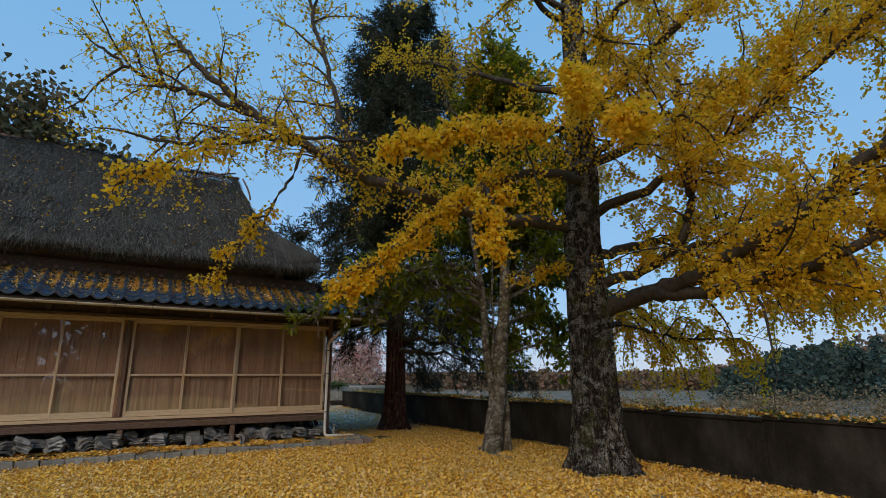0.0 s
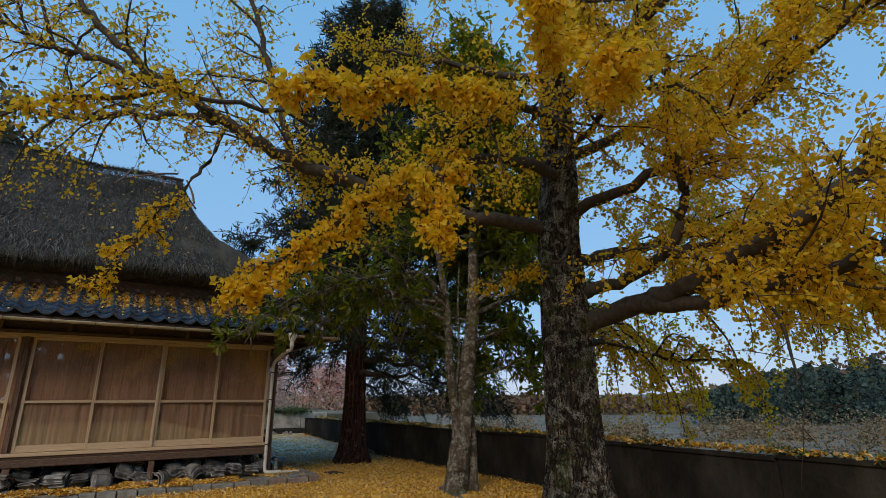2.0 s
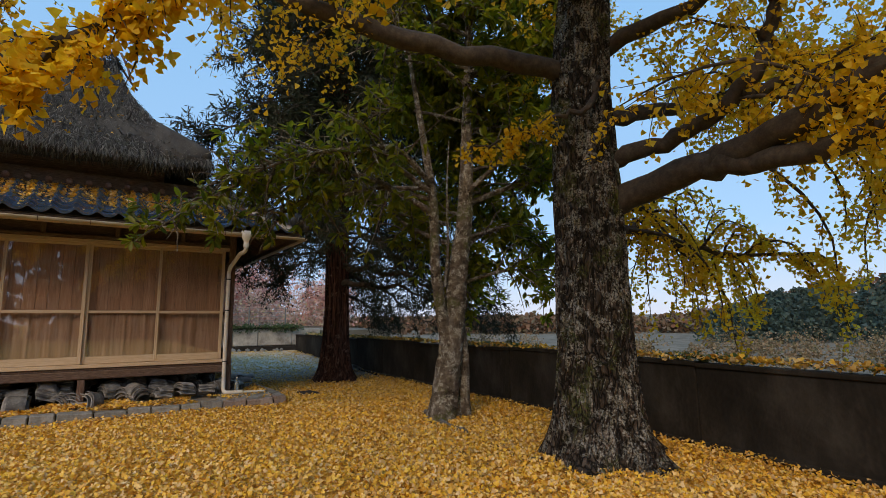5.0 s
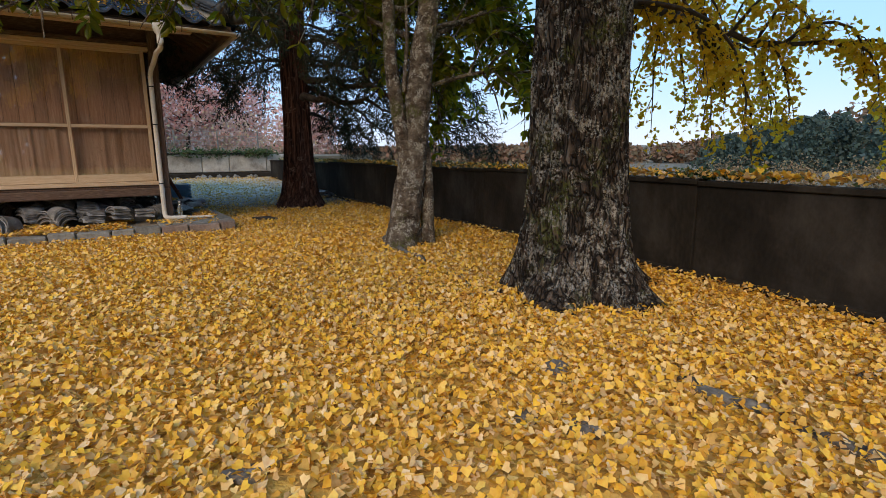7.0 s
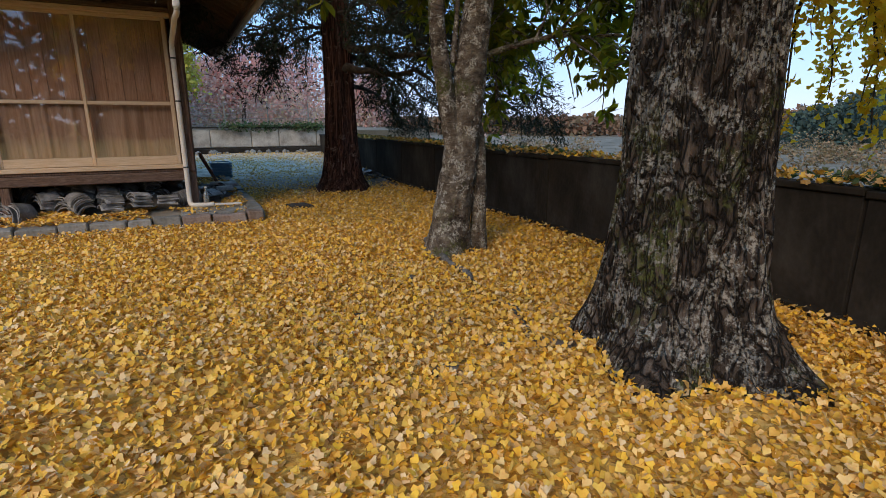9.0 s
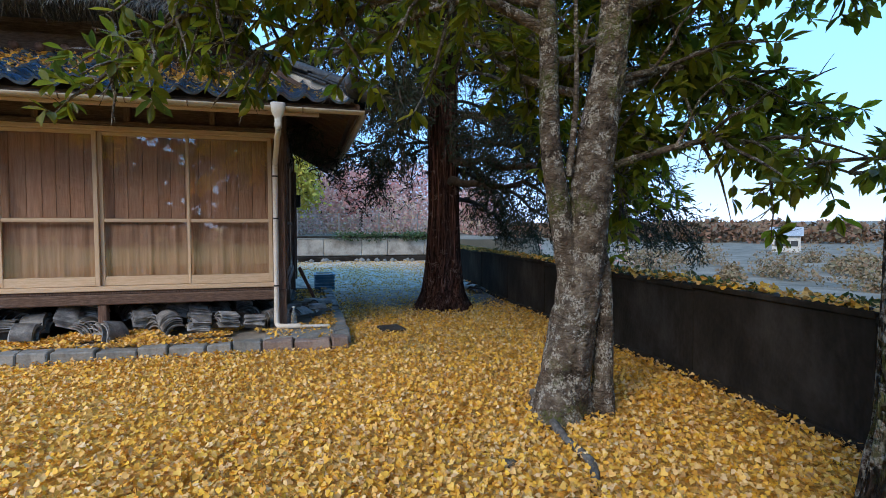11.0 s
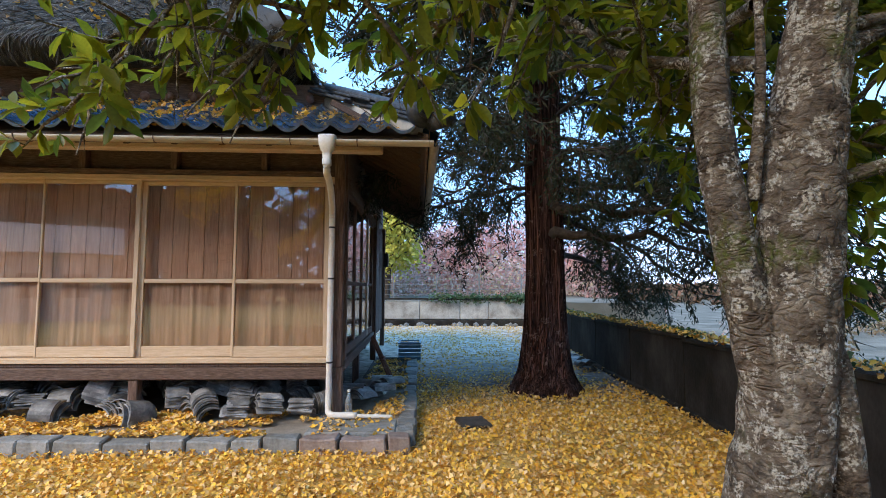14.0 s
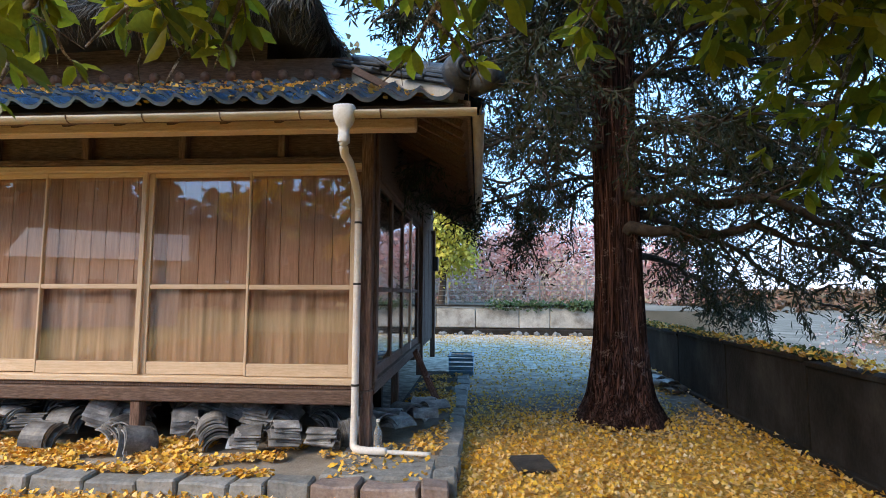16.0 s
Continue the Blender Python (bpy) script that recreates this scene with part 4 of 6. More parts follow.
# ---- stacks of old roof tiles under the floor ----
def old_tile(width=0.27, length=0.26, thick=0.014):
    bm = bmesh.new()
    n = 8
    prev = None
    for i in range(n + 1):
        a = radians(-52 + 104 * i / n)
        r = width * 0.62
        cur = [bm.verts.new((rr * math.sin(a), y, rr * math.cos(a) - r * 0.62)) for rr in (r, r - thick) for y in (0, length)]
        if prev:
            bm.faces.new((prev[0], cur[0], cur[1], prev[1]))
            bm.faces.new((prev[2], prev[3], cur[3], cur[2]))
            bm.faces.new((prev[0], prev[2], cur[2], cur[0]))
            bm.faces.new((prev[1], cur[1], cur[3], prev[3]))
        else:
            bm.faces.new((cur[0], cur[1], cur[3], cur[2]))
        prev = cur
    bm.faces.new((prev[0], prev[2], prev[3], prev[1]))
    bm.normal_update()
    me = bpy.data.meshes.new("old_tile")
    bm.to_mesh(me)
    bm.free()
    me.materials.append(m_oldtile)
    return me


def build_tile_stacks():
    me = old_tile()
    me2 = old_tile(0.24, 0.22)
    x = -4.2
    while x < 4.25:
        for row in range(3):
            y = 12.56 + row * 0.27 + random.uniform(-0.07, 0.08)
            n = random.randint(5, 9)
            st = thing("tile_stack", "untidy stack of old curved grey roof tiles under the floor", "roof tiles", (x + random.uniform(-0.08, 0.08), y, 0.13 + 0.07 * row), "old tiles stacked under the floor")
            turn, roll = random.choice((random.uniform(-0.7, 0.7), random.uniform(-1.7, 1.7), random.uniform(0.6, 2.4))), random.choice((0, 0.15, 0.35, 0.9, -0.9, 1.3, -0.45))
            pitch = random.choice((0, 0.1, 0.35, -0.2))
            for k in range(n):
                ob = new("tile", random.choice((me, me2)))
                ob.parent = st
                ob.matrix_basis = Matrix.Rotation(turn + random.uniform(-0.08, 0.08), 4, "Z") @ Matrix.Rotation(roll, 4, "Y") @ Matrix.Translation((random.uniform(-0.012, 0.012), random.uniform(-0.03, 0.03), 0.055 + k * 0.025)) @ Matrix.Rotation(pitch + random.uniform(-0.08, 0.1), 4, "X")
        x += random.uniform(0.26, 0.36)
    for i in range(5):
        st = thing("tile_stack", "tumbled dark ridge tiles beside the corner post", "roof tiles", (4.62 + 0.1 * i, 13.05 + 0.2 * i, 0.2), "old tiles stacked under the floor")
        for k in range(3):
            ob = new("tile", me)
            ob.parent = st
            ob.matrix_basis = Matrix.Rotation(random.uniform(-2, 2), 4, "Z") @ Matrix.Translation((0, 0, 0.03 + 0.035 * k)) @ Matrix.Rotation(random.uniform(-0.3, 0.3), 4, "Y")
    for i in range(4):
        st = thing("tile_stack", "low heap of broken dark tiles against the boundary wall", "roof tiles", (8.45 + 0.06 * i, 16.2 + 0.32 * i, 0.05), "old tiles heaped by the wall")
        for k in range(4):
            ob = new("tile", me2)
            ob.parent = st
            ob.matrix_basis = Matrix.Translation((random.uniform(-0.12, 0.12), random.uniform(-0.12, 0.12), 0.02 + 0.03 * k)) @ Matrix.Rotation(random.uniform(-2, 2), 4, "Z") @ Matrix.Rotation(random.uniform(-0.3, 0.3), 4, "Y")


build_tile_stacks()


# ---- trees ----
def ridges(freq, height, zstretch):
    def f(c, s, z):
        n = noise.noise((c * freq, s * freq, z * zstretch))
        m = noise.noise((c * freq * 2.3, s * freq * 2.3, z * zstretch * 2.2 + 9))
        return height * (min(1.0, abs(n) * 3.2) - 0.6 + 0.45 * m)
    return f


def build_ginkgo():
    tree = thing("ginkgo_tree", "large old ginkgo with furrowed bark and bright yellow autumn leaves", "tree", (0, 0, 0))
    rad = lambda z: float(np.interp(z, [0, 0.6, 1.2, 2.5, 5, 9, 14], [0.46, 0.41, 0.375, 0.35, 0.28, 0.19, 0.05]))
    lobes = lambda a, z: 0.42 * math.exp(-max(z, 0) / 0.24) * (0.3 + 0.7 * abs(math.cos(2.5 * a + 0.6)) ** 2.5) * (1 - 0.5 * max(0.0, math.cos(a - 2.3)))
    trunk = trunk_mesh("trunk", [(6.93, 6.3, -0.05), (6.91, 6.3, 1.2), (6.90, 6.3, 2.6), (6.88, 6.3, 4.0), (7.0, 6.3, 5.5), (7.05, 6.3, 9), (7.1, 6.3, 13.5)], rad, 300, 200, ridges(6.5, 0.036, 0.95), lobes)
    put("trunk", trunk, m_ginkgo_bark, tree, "thick grey-brown furrowed trunk with pale lichen", True)
    tubes = Tubes()
    C = [  # limbs: start radius, end radius, points
        (0.12, 0.04, [(6.9, 6.3, 4.1), (5.0, 7.0, 4.35), (3.0, 7.6, 4.85), (2.16, 7.78, 5.25), (1.0, 8.3, 6.05), (0.2, 8.7, 7.0)]),
        (0.05, 0.02, [(2.16, 7.78, 5.25), (1.3, 8.2, 5.3), (0.5, 8.65, 5.2), (-0.2, 9.0, 5.3)]),
        (0.05, 0.02, [(1.4, 8.1, 5.7), (0.6, 8.3, 5.9), (-0.2, 8.5, 6.1), (-0.8, 8.7, 6.5)]),
        (0.06, 0.02, [(3.0, 7.6, 4.85), (2.7, 7.7, 6.0), (2.3, 7.9, 7.4), (1.8, 8.1, 9.2)]),
        (0.09, 0.015, [(6.8, 6.2, 5.0), (5.2, 5.6, 4.6), (3.9, 5.3, 4.0), (3.1, 5.3, 3.4), (2.13, 5.57, 2.55)]),
        (0.04, 0.012, [(3.9, 5.3, 4.0), (3.6, 4.7, 3.6), (3.43, 4.38, 2.9)]),
        (0.07, 0.015, [(6.8, 6.1, 6.0), (5.2, 5.2, 5.2), (3.6, 4.6, 4.5), (2.6, 4.3, 4.0), (1.96, 4.15, 3.67)]),
        (0.07, 0.015, [(6.8, 6.0, 7.0), (5.4, 4.6, 5.8), (4.2, 3.7, 4.7), (3.3, 3.0, 4.2)]),
        (0.06, 0.015, [(6.8, 6.0, 6.4), (5.8, 4.6, 5.4), (4.9, 3.6, 4.5), (4.0, 2.9, 4.0)]),
        (0.06, 0.015, [(6.9, 6.0, 7.6), (5.6, 4.0, 6.8), (4.6, 2.4, 6.0), (3.8, 1.2, 5.4)]),
        (0.06, 0.015, [(6.8, 6.2, 8.2), (4.8, 5.4, 7.8), (3.0, 4.8, 7.4), (1.4, 4.6, 7.2)]),
        (0.07, 0.015, [(6.8, 6.3, 8.8), (5.0, 6.6, 9.0), (3.2, 7.0, 9.4), (1.8, 7.2, 10.0)]),
        (0.16, 0.05, [(7.05, 6.1, 2.62), (7.2, 5.2, 2.8), (7.1, 4.2, 3.0), (7.15, 2.9, 3.5), (7.2, 1.9, 4.15), (7.4, 0.6, 5.2)]),
        (0.11, 0.03, [(7.18, 5.1, 2.78), (7.08, 4.2, 2.68), (7.0, 2.8, 2.82), (7.2, 1.6, 3.2), (7.4, 0.4, 3.8)]),
        (0.10, 0.04, [(7.1, 6.1, 3.1), (7.4, 5.4, 3.3), (7.48, 4.84, 3.6), (7.6, 4.6, 4.2), (7.5, 4.5, 5.0), (7.2, 4.3, 6.2)]),
        (0.06, 0.02, [(7.45, 4.9, 3.5), (7.9, 4.1, 3.6), (8.3, 3.0, 3.9), (8.6, 1.8, 4.4)]),
        (0.10, 0.03, [(7.1, 6.2, 4.4), (7.8, 5.0, 4.9), (8.1, 3.6, 5.5), (8.3, 2.0, 6.4)]),
        (0.10, 0.03, [(7.1, 6.2, 5.4), (8.2, 5.2, 6.0), (9.0, 4.0, 6.8), (9.6, 2.8, 7.6)]),
        (0.09, 0.03, [(7.1, 6.2, 6.4), (7.4, 4.6, 7.2), (7.5, 3.0, 7.9), (7.4, 1.6, 8.4)]),
        (0.10, 0.03, [(7.1, 6.2, 3.6), (8.4, 6.0, 4.0), (9.8, 5.4, 4.4), (11.0, 4.8, 4.8)]),
        (0.06, 0.015, [(7.2, 6.25, 2.35), (7.9, 6.4, 2.45), (8.5, 6.46, 2.4), (9.0, 6.0, 2.2), (9.8, 5.5, 2.2)]),
        (0.06, 0.015, [(7.2, 6.25, 2.9), (8.4, 6.9, 3.0), (9.6, 7.0, 2.7), (10.6, 7.0, 2.4)]),
        (0.08, 0.02, [(7.1, 6.4, 4.8), (8.0, 7.6, 5.6), (8.8, 8.8, 6.2), (9.4, 9.8, 6.6)]),
        (0.08, 0.02, [(7.0, 6.5, 7.0), (6.4, 7.8, 7.8), (5.8, 9.0, 8.6), (5.2, 10.0, 9.2)]),
        (0.08, 0.02, [(7.1, 6.3, 9.0), (8.4, 5.6, 9.8), (9.6, 5.0, 10.6)]),
        (0.06, 0.015, [(6.8, 6.2, 5.6), (6.0, 5.6, 5.5), (5.2, 5.3, 5.2), (4.6, 5.2, 4.7)]),
        (0.06, 0.015, [(6.9, 6.1, 5.2), (6.6, 5.2, 5.4), (6.3, 4.3, 5.3), (6.0, 3.6, 4.9)]),
        (0.06, 0.015, [(6.9, 6.1, 6.6), (6.4, 5.4, 6.8), (5.9, 4.7, 6.6), (5.3, 4.2, 6.2)]),
        (0.03, 0.008, [(2.16, 7.78, 5.25), (1.9, 7.8, 4.4), (1.45, 7.88, 3.65), (1.02, 8.3, 2.95)]),
        (0.03, 0.008, [(3.0, 6.6, 4.9), (1.6, 6.0, 4.5), (0.42, 5.94, 3.95), (-0.2, 6.3, 3.6)]),
        (0.04, 0.008, [(6.8, 6.0, 3.9), (6.5, 5.95, 3.5), (6.1, 6.3, 3.35), (5.86, 7.0, 3.26)]),
        (0.08, 0.02, [(7.1, 6.3, 9.6), (6.6, 4.8, 10.4), (6.0, 3.4, 11.0)]),
        (0.05, 0.012, [(7.2, 5.2, 2.9), (8.6, 5.0, 3.4), (10.0, 4.7, 3.3), (11.4, 4.4, 2.9)]),
        (0.05, 0.012, [(7.15, 2.9, 3.5), (8.4, 3.3, 3.8), (9.8, 3.6, 3.5), (11.0, 3.8, 3.0)]),
    ]
    limbs = []
    for r0, r1, pts in C:
        path = smooth_path(pts, 7)
        path[1:-1] += np.random.normal(size=path[1:-1].shape) * 0.025
        tubes.add(path, r0, r1, 9, 0.06)
        limbs.append(path)
    thin = [limbs[i] for i in (28, 29, 30)]
    near = [limbs[i] for i in (4, 5, 6, 7, 8, 9)]
    rest = [l for i, l in enumerate(limbs) if i not in (4, 5, 6, 7, 8, 9, 20, 21, 28, 29, 30, 32, 33)]
    p1, d1 = grow(rest, tubes, 0.20, (0.8, 1.9), 0.16, (0.25, 0.7), 2)
    p2, d2 = grow(near, tubes, 0.085, (0.12, 0.42), 0.35, (0.08, 0.18), 1, spread=0.6, start=0.42)
    p3, d3 = grow([limbs[i] for i in (20, 21, 32, 33)], tubes, 0.15, (0.9, 2.0), 1.1, (0.15, 0.35), 2, start=0.12, twig_share=0.4)
    p5, d5 = grow([limbs[12], limbs[13]], tubes, 0.22, (0.5, 1.1), 1.0, (0.12, 0.3), 2, start=0.25, twig_share=0.5)
    p4, d4 = grow(thin, tubes, 0.12, (0.15, 0.35), 0.3, (0.08, 0.18), 1, spread=0.6, start=0.4)
    put("branch", tubes.mesh("branch"), m_twig, tree, "dark spreading branches and fine twigs", True)
    P, D = np.concatenate([p1, p2, p3, p4, p5]), np.concatenate([d1, d2, d3, d4, d5])
    rep = np.concatenate([np.where(p1[:, 0] > 6.4, 4, np.where((p1[:, 0] < 3.2) & (p1[:, 2] > 4.4), 1, 2)), np.full(len(p2), 4), np.full(len(p3), 3), np.full(len(p4), 2), np.full(len(p5), 2)])
    P, D = np.repeat(P, rep, 0), np.repeat(D, rep, 0)
    n = len(P)
    P = P + np.random.normal(size=P.shape) * 0.035
    keep = (P[:, 2] > 2.25) | (P[:, 0] > 7.7)
    keep &= (P[:, 2] > 0.8)
    P, D = P[keep], D[keep]
    n = len(P)
    along = random_dirs(n) + np.array([0, 0, -0.35]) + unit(D) * 0.3
    put("crown", leaves("crown", P, along, random_dirs(n) + np.array([0, 0, 0.5]), np.random.uniform(0.042, 0.068, n), KITE), m_ginkgo, tree, "bright yellow fan-shaped leaves")
    return tree


def build_evergreen():
    tree = thing("evergreen_tree", "evergreen with pale mottled grey trunk, forked stem and long glossy leaves", "tree", (0, 0, 0))
    rad = lambda z: float(np.interp(z, [0, 0.25, 1.1, 2.2, 3.3, 6.5], [0.235, 0.195, 0.175, 0.148, 0.115, 0.03]))
    foot = lambda a, z: 0.09 * math.exp(-max(z, 0) / 0.12) * (0.5 + 0.5 * math.cos(3 * a))
    put("trunk", trunk_mesh("trunk", [(6.74, 9.0, -0.05), (6.815, 9.0, 0.5), (6.93, 9.0, 1.2), (7.05, 9.0, 2.2), (7.2, 9.0, 3.2), (7.3, 9.05, 5), (7.4, 9.1, 6.8)], rad, 180, 64, ridges(2.6, 0.016, 3.0), foot), m_grey_bark, tree, "pale mottled grey trunk", True)
    rad2 = lambda z: float(np.interp(z, [0.9, 1.5, 2.2, 3.3, 6], [0.11, 0.09, 0.078, 0.07, 0.02]))
    zero = lambda a, z: 0.0
    put("stem", trunk_mesh("stem", [(6.87, 9.0, 0.95), (6.75, 9.0, 1.5), (6.64, 9.0, 2.2), (6.6, 9.0, 3.2), (6.45, 9.1, 4.4), (6.2, 9.2, 6)], rad2, 100, 24, ridges(2.0, 0.008, 3.0), zero), m_grey_bark, tree, "", True)
    rad3 = lambda z: float(np.interp(z, [0, 0.3, 1.2, 1.35], [0.105, 0.08, 0.058, 0.04]))
    put("stem", trunk_mesh("stem", [(7.07, 8.93, -0.05), (7.085, 8.92, 0.5), (7.09, 8.93, 0.95), (7.06, 8.97, 1.45)], rad3, 60, 24, ridges(2.0, 0.014, 4.0), zero), m_grey_bark, tree, "mottled side stem grown against the trunk", True)
    tubes = Tubes()
    C = [
        (0.05, 0.012, [(6.62, 9.0, 3.0), (5.6, 9.3, 3.5), (4.5, 9.7, 3.5), (3.7, 10.0, 3.1), (3.1, 10.2, 2.65)]),
        (0.05, 0.012, [(6.6, 9.0, 3.3), (5.7, 9.0, 3.7), (4.7, 9.3, 3.7), (4.0, 9.8, 3.4), (3.6, 10.4, 3.3)]),
        (0.05, 0.012, [(6.6, 9.0, 3.4), (5.9, 8.8, 3.8), (5.2, 8.8, 3.7), (4.5, 9.0, 3.5), (3.9, 9.2, 3.2)]),
        (0.04, 0.01, [(6.6, 9.0, 3.2), (5.8, 9.3, 3.35), (5.0, 9.7, 3.2), (4.3, 9.9, 2.9)]),
        (0.04, 0.01, [(6.6, 9.1, 3.4), (6.0, 9.9, 3.5), (5.5, 10.4, 3.35), (5.2, 10.8, 3.1)]),
        (0.04, 0.012, [(7.0, 9.2, 2.6), (6.7, 10.0, 3.0), (6.4, 10.6, 3.6), (6.2, 11.2, 3.7)]),
        (0.04, 0.012, [(7.0, 9.2, 2.9), (7.2, 10.1, 3.2), (7.3, 10.8, 3.7), (7.3, 11.5, 3.8)]),
        (0.05, 0.012, [(7.1, 9.0, 2.5), (7.9, 9.2, 2.9), (8.7, 9.4, 2.9), (9.4, 9.6, 2.5)]),
        (0.04, 0.012, [(7.1, 9.0, 2.2), (7.6, 9.7, 2.3), (8.1, 10.3, 2.1), (8.5, 10.8, 1.7)]),
        (0.05, 0.012, [(7.2, 9.0, 3.2), (8.1, 8.7, 3.6), (8.9, 8.4, 3.7), (9.6, 8.2, 3.4)]),
        (0.05, 0.012, [(7.2, 9.0, 3.0), (7.9, 9.8, 3.5), (8.5, 10.5, 4.0), (9.0, 11.0, 4.0)]),
        (0.05, 0.012, [(7.2, 8.9, 3.4), (7.4, 8.0, 3.9), (7.4, 7.4, 4.2)]),
        (0.05, 0.012, [(7.3, 9.0, 4.6), (8.2, 9.8, 5.1), (9.0, 10.4, 5.2)]),
        (0.05, 0.012, [(7.3, 9.0, 5.2), (7.4, 10.0, 5.8), (7.3, 11.0, 6.0)]),
        (0.05, 0.012, [(7.3, 9.0, 5.4), (8.2, 8.6, 6.0), (9.0, 8.4, 6.2)]),
        (0.04, 0.012, [(6.3, 9.2, 5.4), (6.2, 9.6, 6.4), (6.1, 9.9, 7.2)]),
        (0.04, 0.012, [(7.35, 9.1, 5.8), (7.5, 9.3, 7.0), (7.6, 9.4, 7.8)]),
        (0.05, 0.012, [(7.4, 9.1, 6.4), (6.6, 9.2, 7.2), (5.8, 9.3, 7.8)]),
        (0.05, 0.012, [(7.4, 9.1, 6.6), (8.2, 9.3, 7.4), (8.9, 9.5, 8.0)]),
        (0.05, 0.012, [(7.4, 9.1, 6.6), (7.3, 8.4, 7.4), (7.2, 7.9, 8.2)]),
        (0.05, 0.012, [(7.4, 9.1, 6.6), (7.3, 9.8, 7.8), (7.1, 10.4, 8.8)]),
        (0.03, 0.008, [(6.8, 9.0, 1.9), (6.85, 8.98, 2.5), (6.84, 8.98, 3.4), (6.9, 9, 4.2)]),
    ]
    for k in range(12):
        a, z = radians(-15 + 105 * (k * 0.618 % 1)), 1.95 + 0.36 * k
        reach = random.uniform(1.8, 2.7)
        c, s = math.cos(a), math.sin(a)
        x0 = float(np.interp(z, [1.2, 3.2, 6], [6.95, 7.2, 7.35]))
        C.insert(0, (0.035, 0.01, [(x0, 9.0, z), (x0 + c * reach * 0.5, 9.0 + s * reach * 0.5, z + 0.25), (x0 + c * reach, 9.0 + s * reach, z - random.uniform(0.0, 0.4))]))
    for k in range(26):
        a, z = 2.4 * k, 4.4 + 0.19 * k
        reach = random.uniform(1.7, 2.6) * (1.0 - 0.03 * k)
        c, s = math.cos(a), math.sin(a)
        C.insert(0, (0.035, 0.01, [(7.3, 9.05, min(z, 6.7)), (7.3 + c * reach * 0.5, 9.05 + s * reach * 0.5, z + 0.3), (7.3 + c * reach, 9.05 + s * reach, z + random.uniform(-0.2, 0.4))]))
    limbs = []
    for r0, r1, pts in C:
        path = smooth_path(pts, 6)
        tubes.add(path, r0, r1, 7, 0.06)
        limbs.append(path)
    P, D = grow(limbs[:-1], tubes, 0.085, (0.5, 1.15), 0.15, (0.12, 0.3), 1, spread=1.0, start=0.22, twig_share=0.3)
    put("branch", tubes.mesh("branch"), m_grey_bark, tree, "", True)
    # leaves stand in rosettes round the shoots
    sel = np.random.rand(len(P)) < np.where(P[:, 0] < 6.4, 0.075, np.where(P[:, 2] > 4.3, 0.24, 0.14))
    P, D = np.repeat(P[sel], 6, 0), np.repeat(unit(D[sel]), 6, 0)
    keep = (P[:, 2] > 2.35) | (P[:, 0] > 7.3)
    P, D = P[keep], D[keep]
    n = len(P)
    side = random_dirs(n)
    side = unit(side - (side * D).sum(1, keepdims=True) * D)
    along = D * np.random.uniform(0.1, 0.9, (n, 1)) + side + np.array([0, 0, -0.35])
    P = P + D * np.random.uniform(-0.04, 0.03, (n, 1))
    put("crown", leaves("crown", P, along, random_dirs(n) * 0.4 + D * 0.5 + np.array([0, 0, 1.0]), np.random.uniform(0.12, 0.205, n), LANCE), m_evergreen, tree, "long glossy dark green leaves")


